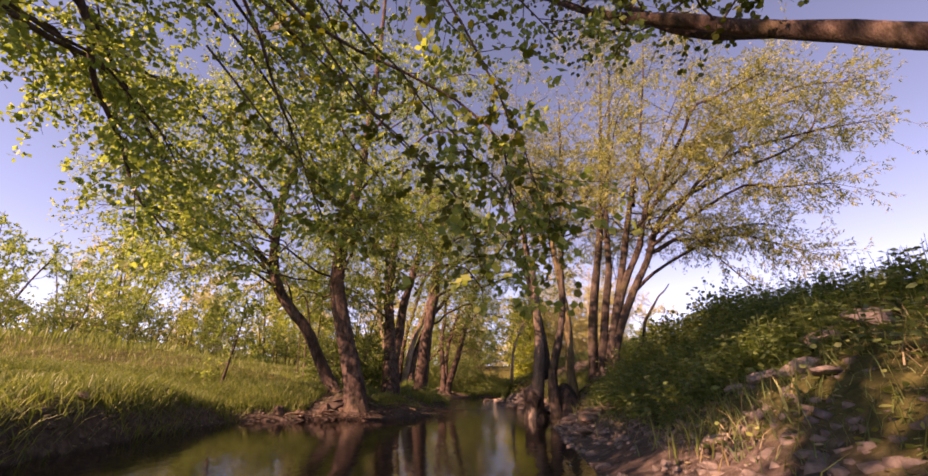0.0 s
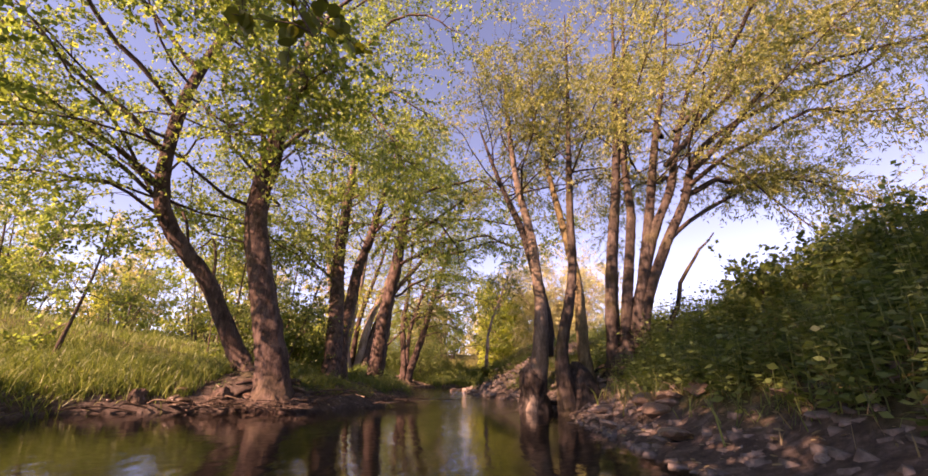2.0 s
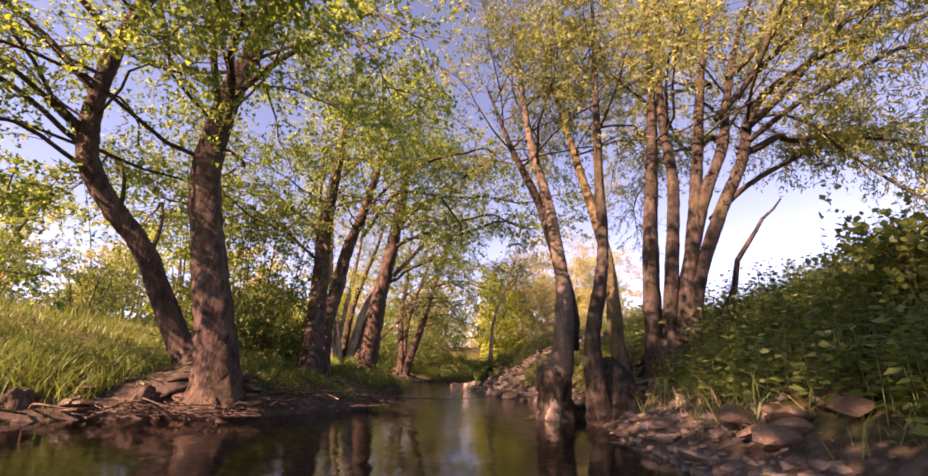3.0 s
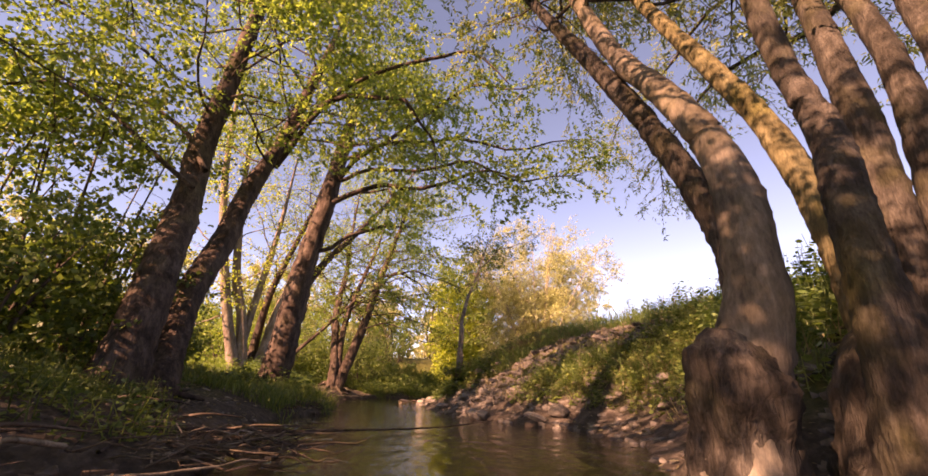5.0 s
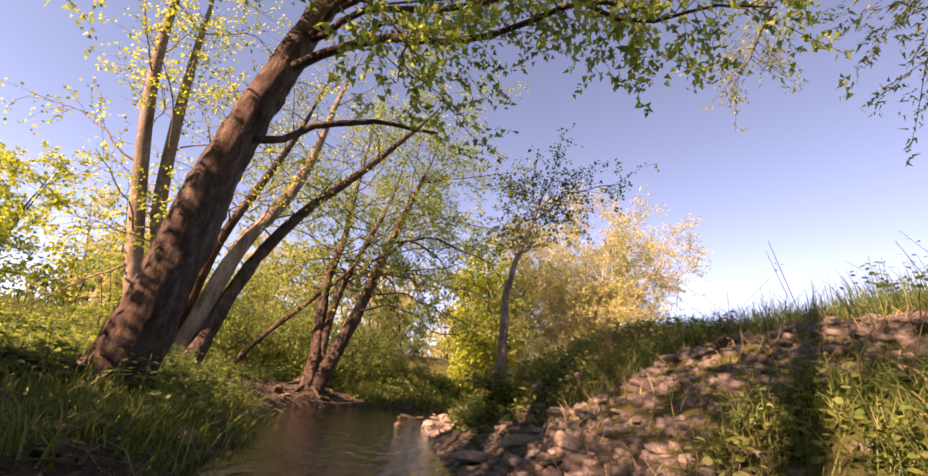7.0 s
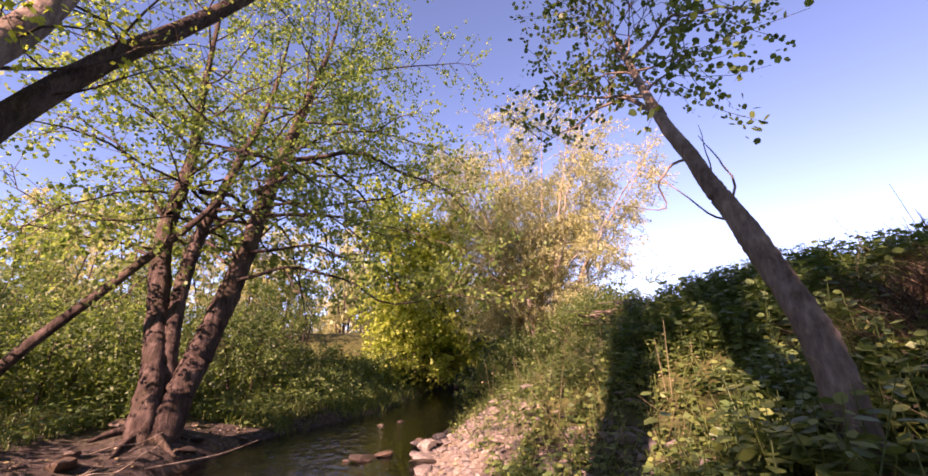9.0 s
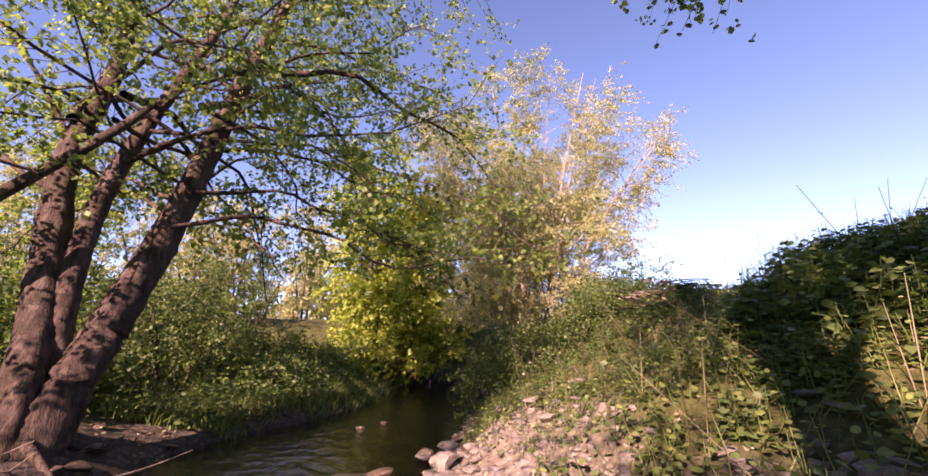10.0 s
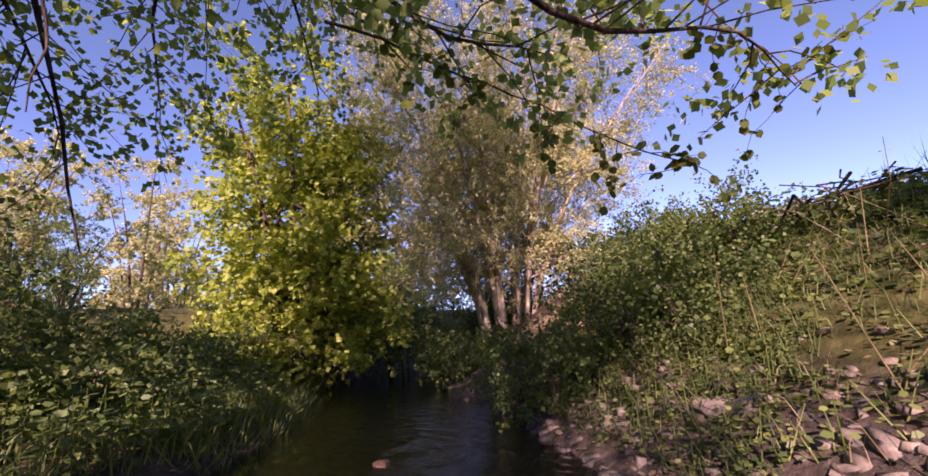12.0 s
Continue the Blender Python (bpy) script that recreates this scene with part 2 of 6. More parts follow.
# ---- mesh helpers ----
def mesh_data(name, verts, faces, mat, smooth=False):
    """A mesh from an array of places and arrays of faces, one array for each count of corners."""
    me = bpy.data.meshes.new(name)
    verts = np.asarray(verts, float)
    faces = [np.asarray(f, int) for f in faces if len(f)]
    me.vertices.add(len(verts))
    me.vertices.foreach_set("co", verts.ravel())
    loops = np.concatenate([f.ravel() for f in faces])
    counts = np.concatenate([np.full(len(f), f.shape[1]) for f in faces])
    me.loops.add(len(loops))
    me.loops.foreach_set("vertex_index", loops)
    me.polygons.add(len(counts))
    me.polygons.foreach_set("loop_start", np.concatenate([[0], np.cumsum(counts)[:-1]]))
    if smooth:
        me.polygons.foreach_set("use_smooth", np.ones(len(counts), bool))
    me.materials.append(mat)
    me.update(calc_edges=True)
    return me


class Heap:
    """Gathers pieces of one mesh."""

    def __init__(self):
        self.verts, self.faces, self.count = [], {}, 0

    def add(self, verts, *faces):
        for f in faces:
            f = np.asarray(f, int)
            self.faces.setdefault(f.shape[1], []).append(f + self.count)
        self.verts.append(np.asarray(verts, float))
        self.count += len(verts)

    def data(self, name, mat, smooth=False):
        return mesh_data(name, np.concatenate(self.verts), [np.concatenate(f) for f in self.faces.values()], mat, smooth)


def part(name, me, parent, label=""):
    ob = new(name, me)
    ob.parent = parent
    if label:
        tagged(ob, label)
    return ob


def thing(name, place, label, category, group="", kind=""):
    ob = new(name)
    ob.location = place
    ob.empty_display_size = 0.2
    return tagged(ob, label, category, group, kind)


def smooth_line(points, n):
    """A smooth line of n + 1 points through the given ones, with the other columns carried along."""
    p = np.asarray(points, float)
    p = np.vstack([2 * p[0] - p[1], p, 2 * p[-1] - p[-2]])
    out = []
    for t in np.linspace(0, len(p) - 3 - 1e-9, n + 1):
        i = int(t)
        u = t - i
        a, b, c, d = p[i : i + 4]
        out.append(0.5 * (2 * b + (c - a) * u + (2 * a - 5 * b + 4 * c - d) * u * u + (3 * b - a - 3 * c + d) * u**3))
    return np.array(out)


def tube(points, radii, sides, rng=None, rough=0.0):
    """A tapering tube along a line: places and quads."""
    p, n = np.asarray(points, float), len(points)
    along = np.gradient(p, axis=0)
    along /= np.linalg.norm(along, axis=1)[:, None] + 1e-9
    ref = np.where(np.abs(along[:, 2:]) > 0.9, [[1.0, 0, 0]], [[0, 0, 1.0]])
    u = np.cross(along, ref)
    u /= np.linalg.norm(u, axis=1)[:, None]
    v = np.cross(along, u)
    for i in range(1, n):
        if u[i] @ u[i - 1] < 0:
            u[i], v[i] = -u[i], -v[i]
    a = np.arange(sides) * 2 * np.pi / sides
    r = np.asarray(radii, float)[:, None] * np.ones(sides)
    if rng is not None and rough:
        lobes = 1 + rough * (np.sin(3 * a + rng.uniform(0, 6)) + 0.6 * np.sin(5 * a + rng.uniform(0, 6)))
        r = r * lobes * (1 + rough * rng.normal(0, 0.6, r.shape))
    ring = p[:, None] + r[..., None] * (np.cos(a)[None, :, None] * u[:, None] + np.sin(a)[None, :, None] * v[:, None])
    i, j = np.meshgrid(np.arange(n - 1), np.arange(sides), indexing="ij")
    k = (j + 1) % sides
    quads = np.stack([i * sides + j, i * sides + k, (i + 1) * sides + k, (i + 1) * sides + j], -1).reshape(-1, 4)
    return ring.reshape(-1, 3), quads


KITE = np.array([[0, 0, 0], [0.5, 0.5, 0.05], [0, 1, 0], [-0.5, 0.5, 0.05]])
TIP = np.array([[-0.28, 0.15, 0], [0.32, 0.1, 0.04], [0, 1, 0]])
BLUNT = np.array([[0, 0, 0], [0.46, 0.4, 0.04], [0.3, 0.95, 0], [-0.3, 0.95, 0], [-0.46, 0.4, 0.04]])
ROUND = np.array([[0, 0, 0], [0.42, 0.2, 0.03], [0.5, 0.62, 0.05], [0, 1, 0], [-0.5, 0.62, 0.05], [-0.42, 0.2, 0.03]])


def leaves(places, ahead, normals, sizes, width, shape):
    """Many leaves at once: each shape laid with its stalk at a place, pointing ahead."""
    y = ahead / (np.linalg.norm(ahead, axis=1)[:, None] + 1e-9)
    x = np.cross(y, normals)
    x /= np.linalg.norm(x, axis=1)[:, None] + 1e-9
    z = np.cross(x, y)
    s = sizes[:, None, None]
    v = places[:, None] + s * (shape[None, :, :1] * width * x[:, None] + shape[None, :, 1:2] * y[:, None] + shape[None, :, 2:] * z[:, None])
    k = len(shape)
    return v.reshape(-1, 3), np.arange(len(places) * k).reshape(-1, k)


def grow(rng, start, way, length, n, wander, lift):
    """A wandering line from start; lift bends it up (or down) towards its end."""
    p, d = [np.array(start, float)], np.array(way, float) / np.linalg.norm(way)
    for i in range(n):
        d = d + rng.normal(0, wander, 3) + np.array([0, 0, lift]) * (1.0 / n)
        d /= np.linalg.norm(d)
        p.append(p[-1] + d * length / n)
    return np.array(p)


def knobbly(v, line, sides, more=1.0):
    """Burrs, ridges and dents on a near trunk."""
    out = v.copy()
    for i, p in enumerate(v):
        c = line[i // sides]
        d = p - c
        q = Vector(p)
        bump = 0.1 * noise.noise(q * 2.2) + 0.09 * noise.noise(Vector((p[0] * 11, p[1] * 11, p[2] * 3.2))) + 0.05 * noise.noise(Vector((p[0] * 26, p[1] * 26, p[2] * 9)))
        out[i] = c + d * (1 + more * bump)
    return out


def tree(name, place, label, stems, seed, bark, leaf, limbs=12, limb_from=0.3, limb_len=(1.5, 3.0), limb_up=0.45, droop=-0.15,
         twigs=9, twig_len=(0.4, 0.9), per_twig=12, leaf_size=(0.05, 0.08), leaf_width=0.85, shape=KITE, flat=0.6, sides=10,
         extra=(), group="", lean_to=None, lobes=0.05, foot=1.5, category="tree", bark_by=None, hang=0.0, sub=2, bare=False, low=0.0, clear=0.3, away=0.0, near=False, headroom=0.0, top=99.0, joined=False):
    """A tree: each stem a trunk of its own; limbs and twigs; a crown of single leaves.
    stems: lists of rows x, y, z, radius. extra: limbs that are given, as rows x, y, z, radius."""
    rng = np.random.default_rng(seed)
    root = thing(name, place, label, category, group)
    base = np.array(place, float)
    twig_heap, crown = Heap(), Heap()
    spots, ways = [], []

    def too_low(line):
        w = line + base
        return headroom > 0 and bool(np.any((w[:, 2] < headroom) & (w[:, 0] > -1.4)))

    def leafy(line, count):
        t = rng.uniform(0.25, 1.0, count) * (len(line) - 1)
        i = np.minimum(t.astype(int), len(line) - 2)
        f = (t - i)[:, None]
        spots.append(line[i] * (1 - f) + line[i + 1] * f + rng.normal(0, 0.025, (count, 3)))
        ways.append((line[i + 1] - line[i]) / np.linalg.norm(line[i + 1] - line[i], axis=1)[:, None])

    def twig_on(line, thick, count, lens, leaf_count, depth, start=0.12):
        for q in range(count):
            t = (start + (1 - start) * (q + rng.uniform(0, 1)) / count) * (len(line) - 1)
            i = min(int(t), len(line) - 2)
            p = line[i] + (line[i + 1] - line[i]) * (t - i)
            d = line[i + 1] - line[i]
            d /= np.linalg.norm(d) + 1e-9
            side = np.cross(d, rng.normal(0, 1, 3))
            side /= np.linalg.norm(side) + 1e-9
            side[2] *= flat
            length = rng.uniform(*lens) * (1.0 if depth else 0.75)
            w = grow(rng, p, 0.55 * d + 0.8 * side + np.array([0, 0, -hang]), length, 3, 0.22, droop - hang)
            if too_low(w):
                continue
            if depth and not bare:
                v, f = tube(w, np.linspace(thick, thick * 0.35, len(w)), 3)
                twig_heap.add(v, f)
            leafy(w, leaf_count)
            if depth:
                twig_on(w, thick * 0.6, sub, (lens[0] * 0.5, lens[1] * 0.5), max(leaf_count // 2, 2), depth - 1)

    for si, rows in enumerate(stems):
        n = 110 if near else max(12, 3 * len(rows))
        line = smooth_line(rows, n)
        begin = max(limb_from, float(np.argmax(line[:, 2] > low)) / n)
        v, f = tube(line[:, :3] - base, line[:, 3] * (1 + (foot - 1) * np.exp(-(line[:, 2] - line[0, 2]) * 2.6)), 20 if near else sides, rng, lobes)
        if near:
            v = knobbly(v, line[:, :3] - base, 20)
        part("trunk", mesh_data("trunk", v, [f], (bark_by or {}).get(si, bark), True), root)
        size = line[0, 3] / max(r[0][3] for r in stems)
        count = max(3, int(limbs * (0.5 + 0.5 * size)))
        for q in range(count):
            s = begin + (0.98 - begin) * (q + rng.uniform(0, 0.9)) / count
            i = min(int(s * n), n - 1)
            p = line[i, :3]
            az = q * 2.4 + rng.uniform(-0.5, 0.5) + seed
            out = np.array([math.cos(az), math.sin(az), 0])
            if away and p[2] < away and out[0] > 0:
                out[0] = -out[0]
            if p[2] > top:
                continue
            if lean_to is not None:
                out = out + np.array(lean_to)
            up = limb_up + 0.5 * s * s + rng.uniform(-0.15, 0.2)
            length = rng.uniform(*limb_len) * (1.15 - 0.55 * s)
            w = grow(rng, p - base, out + np.array([0, 0, up]), length, 8, 0.2, droop)
            if too_low(w):
                continue
            r0 = min(line[i, 3] * 0.4, 0.006 + 0.0065 * length)
            v, f = tube(w, np.linspace(r0, r0 * 0.2, len(w)), 5)
            if joined:
                twig_heap.add(v, f)
            else:
                part("limb", mesh_data("limb", v, [f], bark, True), root)
            twig_on(w, max(r0 * 0.22, 0.004), twigs, twig_len, per_twig, 1, clear)
    for rows, count, leafy_part in extra:
        stout = rows[0][3] > 0.2
        w = smooth_line(rows, 30 if stout else max(8, 3 * len(rows)))
        if not stout:
            u = np.linspace(0, 1, len(w))
            reach = np.linalg.norm(w[-1, :3] - w[0, :3])
            for axis in range(3):
                w[:, axis] += 0.022 * reach * np.sin(np.pi * u) * (np.sin(9 * u + rng.uniform(0, 6)) + 0.7 * np.sin(17 * u + rng.uniform(0, 6)))
        v, f = tube(w[:, :3] - base, w[:, 3], 36 if stout else 7, rng, 0.04)
        if stout:
            v = knobbly(v, w[:, :3] - base, 36, 1.9)
        part("stump" if stout else "limb", mesh_data("limb", v, [f], bark, True), root)
        cut = int(len(w) * (1 - leafy_part))
        if count:
            twig_on(w[cut:, :3] - base, 0.006, count, twig_len, per_twig, 1)
    if twig_heap.count:
        tagged(part("twig", twig_heap.data("twig", TWIG_BARK), root), kind="stuff")
    at, along = np.concatenate(spots), np.concatenate(ways)
    m = len(at)
    ahead = 0.6 * along + rng.normal(0, 0.6, (m, 3)) + np.array([0, 0, -0.15 - hang])
    up = np.array([0, 0, 1.0]) * flat + rng.normal(0, 0.5, (m, 3))
    v, f = leaves(at, ahead, up, rng.uniform(*leaf_size, m), leaf_width, shape)
    crown.add(v, f)
    tagged(part("crown", crown.data("crown", leaf), root), kind="stuff")
    return root


# ---- ground and water ----
LEFT_Y = [-40, -5, 2, 5, 7.5, 9.5, 10.2, 11.3, 12, 12.5, 13.0, 13.5, 16, 17.2, 19, 21, 24, 25.2, 26.4, 27.2, 28, 29, 30.5, 32.5, 34.4, 35.4, 36.5, 38, 46, 70]
LEFT_X = [-4, -2.6, -2.4, -2.4, -3.2, -3.4, -2.4, -1.0, -0.6, -0.2, -0.35, -1.1, -1.1, -0.75, -1.1, -1.8, -2.5, -2.05, -1.5, -0.85, 0.05, 0.9, 1.65, 2.6, 4.4, 7.0, 14, 26, 60, 150]
RIGHT_Y = [-40, -5, 2, 5.9, 8, 10.3, 12, 13, 14, 15.3, 16.2, 18.2, 20, 21.3, 23, 24.4, 25.4, 26.0, 26.9, 27.8, 29.2, 31, 33, 34.2, 36, 46, 70]
RIGHT_X = [1.5, 3.0, 3.1, 2.75, 2.65, 2.6, 2.7, 2.2, 2.6, 2.6, 1.9, 0.95, 0.65, 0.6, 0.4, 0.6, 1.2, 1.6, 2.2, 2.7, 3.2, 4.5, 7.4, 12, 28, 70, 170]


def shore_left(y):
    return np.interp(y, LEFT_Y, LEFT_X)


def shore_right(y):
    return np.interp(y, RIGHT_Y, RIGHT_X)


def lumps(x, y):
    """A fixed rolling unevenness."""
    return (0.5 * np.sin(1.7 * x + 0.6 * y + 1) * np.sin(1.3 * y - 0.4 * x) + 0.3 * np.sin(3.9 * x - 2.1 * y + 2) * np.sin(3.1 * y + 1.1 * x)
            + 0.2 * np.sin(8.3 * x + 3.7 * y) * np.sin(7.1 * y - 2.9 * x + 1))


def height(x, y):
    x, y = np.asarray(x, float), np.asarray(y, float)
    xl, xr = shore_left(y), shore_right(y)
    bend = np.where(y > 27, 0.75, 1.0)
    dl, dr = (xl - x) * bend, (x - xr) * bend
    left = np.interp(dl, [0, 0.25, 0.8, 1.6, 3.5, 6, 10, 20, 60, 400, 3000], [0, 0.12, 0.3, 0.46, 0.72, 1.18, 1.75, 2.2, 2.5, 5, 30])
    left = left + 0.17 * np.exp(-(((x + 1.85) / 0.6) ** 2) - ((y - 11.25) / 0.55) ** 2) + 0.16 * np.exp(-(((x + 2.5) / 0.7) ** 2) - ((y - 25.5) / 0.8) ** 2)
    right = np.interp(dr, [0, 0.3, 0.8, 1.25, 1.85, 2.25, 2.75, 3.4, 4.6, 6.0, 20, 60, 400, 3000], [0, 0.09, 0.38, 0.68, 1.0, 1.24, 1.46, 1.64, 1.8, 1.9, 2.1, 2.4, 5, 30])
    flat = np.clip((y - 22.6) / 1.0, 0, 1) * np.clip((28.5 - y) / 1.5, 0, 1)
    terrace = np.interp(dr, [0, 0.3, 0.7, 1.0, 1.9, 2.6, 3.3, 6.0, 20, 60, 400, 3000], [0, 0.07, 0.3, 0.43, 0.9, 1.28, 1.54, 1.6, 1.8, 2.2, 5, 30])
    right = right + flat * (terrace - right)
    steep = np.clip((9.6 - y) / 1.6, 0, 1)
    left = left + steep * np.interp(dl, [0, 0.2, 0.5, 1.0, 3.0, 6.0], [0, 0.28, 0.32, 0.24, 0.1, 0])
    right = right + 0.34 * np.exp(-(((x - 1.75) / 0.6) ** 2) - ((y - 20.15) / 0.7) ** 2) + 0.42 * np.exp(-(((x - 5.7) / 1.5) ** 2) - ((y - 28.7) / 1.1) ** 2)
    mid = np.clip((x - xl) / np.maximum(xr - xl, 0.1), 0, 1)
    bed = -0.30 * np.sqrt(np.maximum(4 * mid * (1 - mid), 0)) - 0.02
    z = np.where(dl > 0, left, np.where(dr > 0, right, bed))
    rise = np.clip(np.maximum(dl, dr), 0, 1.2) / 1.2
    return z + lumps(x, y) * (0.03 + 0.09 * rise) * np.where((dl > 0) | (dr > 0), 1, 0.8)


def spread(lo, hi, step, far):
    mid = np.arange(lo, hi + step / 2, step)
    out = [step]
    while sum(out) < far:
        out.append(out[-1] * 1.35)
    out = np.cumsum(out)
    return np.concatenate([(lo - out)[::-1], mid, hi + out])


def build_ground():
    xs, ys = spread(-10, 10, 0.17, 2500), spread(-1, 36, 0.17, 2500)
    gx, gy = np.meshgrid(xs, ys)
    z = height(gx, gy)
    v = np.stack([gx, gy, z], -1).reshape(-1, 3)
    i, j = np.meshgrid(np.arange(len(ys) - 1), np.arange(len(xs) - 1), indexing="ij")
    n = len(xs)
    f = np.stack([i * n + j, i * n + j + 1, (i + 1) * n + j + 1, (i + 1) * n + j], -1).reshape(-1, 4)
    tagged(new("ground", mesh_data("ground", v, [f], GROUND, True)), "stream banks of dark soil rising to grassy meadow", "ground", kind="structure")


def build_water():
    ys = np.concatenate([np.arange(-38, -4, 2.0), np.arange(-4, 40, 0.4), np.arange(40, 68, 2.0)])
    t = np.linspace(0, 1, 9)
    xl, xr = shore_left(ys) - 0.35, shore_right(ys) + 0.35
    v = np.stack([xl[:, None] + (xr - xl)[:, None] * t, ys[:, None] + 0 * t, 0 * ys[:, None] + 0 * t], -1).reshape(-1, 3)
    i, j = np.meshgrid(np.arange(len(ys) - 1), np.arange(8), indexing="ij")
    f = np.stack([i * 9 + j, i * 9 + j + 1, (i + 1) * 9 + j + 1, (i + 1) * 9 + j], -1).reshape(-1, 4)
    tagged(new("water", mesh_data("water", v, [f], WATER, True)), "shallow brown stream water reflecting trees and sky", "water", kind="structure")


build_ground()
build_water()

# ---- trees along the stream ----
tree("alder", (-1.8, 11.2, 0.1), "alder with two dark leaning trunks on the muddy bank", [
    [(-1.95, 11.35, -0.1, 0.21), (-2.45, 11.6, 0.55, 0.15), (-2.75, 11.55, 1.0, 0.135), (-3.2, 11.31, 1.92, 0.13), (-3.58, 11.12, 2.4, 0.125), (-3.93, 10.94, 2.96, 0.12), (-4.1, 10.93, 3.47, 0.115), (-4.24, 10.99, 4.24, 0.11), (-4.35, 11.2, 5.66, 0.1), (-4.22, 11.64, 7.88, 0.085), (-4.27, 12.15, 10.98, 0.06), (-4.33, 12.6, 14.85, 0.04), (-4.53, 12.95, 17, 0.012)],
    [(-1.62, 11.0, -0.1, 0.29), (-1.72, 11.05, 0.6, 0.215), (-2.01, 11.06, 1.55, 0.195), (-2.38, 11.1, 2.67, 0.185), (-2.52, 11.22, 3.58, 0.17), (-2.52, 11.39, 4.64, 0.15), (-2.41, 11.6, 6.0, 0.12), (-2.39, 11.94, 8.8, 0.1), (-2.54, 12.46, 13.24, 0.06), (-2.77, 12.81, 17, 0.035), (-3.01, 13.16, 17, 0.012)]],
    3, ALDER_BARK, ALDER_LEAF, low=3.0, away=3.6, headroom=2.3, near=True, limbs=29, limb_from=0.14, limb_len=(2.2, 5.0), limb_up=0.15, twigs=17, twig_len=(0.6, 1.4), sub=4, per_twig=23, leaf_size=(0.048, 0.08), leaf_width=1.15, shape=TIP, top=11.0, clear=0.45,
    extra=[([(-2.45, 11.5, 5.6, 0.05), (-1.2, 11.2, 6.6, 0.035), (0.0, 10.8, 6.9, 0.022), (1.0, 10.6, 6.3, 0.006)], 22, 0.85),
           ([(-2.52, 11.3, 4.2, 0.05), (-1.4, 11.0, 5.0, 0.035), (-0.4, 10.8, 5.2, 0.022), (0.5, 10.7, 4.7, 0.006)], 18, 0.85),
           ([(-2.35, 11.1, 3.3, 0.045), (-1.7, 10.2, 3.9, 0.035), (-1.0, 9.2, 4.0, 0.02), (-0.5, 8.4, 3.6, 0.006)], 52, 0.85),
           ([(-2.5, 11.2, 3.9, 0.045), (-2.0, 9.9, 4.7, 0.035), (-1.6, 8.8, 4.9, 0.02), (-1.2, 7.9, 4.5, 0.006)], 34, 0.85),
           ([(-2.4, 11.8, 7.6, 0.05), (-1.2, 11.6, 8.8, 0.035), (0.2, 11.4, 9.3, 0.022), (1.3, 11.2, 8.9, 0.006)], 40, 0.85),
           ([(-3.1, 11.35, 1.8, 0.03), (-3.7, 12.0, 2.7, 0.022), (-4.4, 12.6, 3.0, 0.014), (-5.0, 13.0, 2.6, 0.005)], 26, 0.85),
           ([(-3.5, 11.15, 2.3, 0.03), (-4.2, 11.6, 3.3, 0.022), (-5.0, 12.0, 3.5, 0.014), (-5.8, 12.3, 3.1, 0.005)], 26, 0.85),
           ([(-3.9, 10.95, 2.9, 0.035), (-4.4, 10.4, 3.2, 0.026), (-5.0, 9.7, 3.2, 0.018), (-5.6, 9.0, 2.8, 0.005)], 40, 0.9),
           ([(-4.1, 10.93, 3.4, 0.04), (-4.6, 9.9, 4.0, 0.03), (-5.4, 9.0, 4.3, 0.02), (-6.4, 8.2, 4.1, 0.006)], 40, 0.9),
           ([(-4.2, 10.97, 4.1, 0.05), (-5.4, 10.3, 5.3, 0.04), (-6.8, 9.6, 5.9, 0.028), (-8.2, 9.0, 5.7, 0.008)], 30, 0.85),
           ([(-4.3, 11.1, 5.0, 0.05), (-5.2, 9.8, 6.4, 0.04), (-6.2, 8.6, 7.0, 0.028), (-7.4, 7.6, 6.9, 0.008)], 30, 0.85),
           ([(-4.3, 11.3, 6.2, 0.05), (-5.6, 10.6, 7.6, 0.04), (-7.2, 10.0, 8.4, 0.028), (-8.8, 9.6, 8.6, 0.008)], 30, 0.85),
           ([(-4.0, 10.93, 3.2, 0.04), (-5.0, 10.2, 3.9, 0.032), (-6.2, 9.6, 4.1, 0.022), (-7.4, 9.3, 3.6, 0.006)], 26, 0.8)])
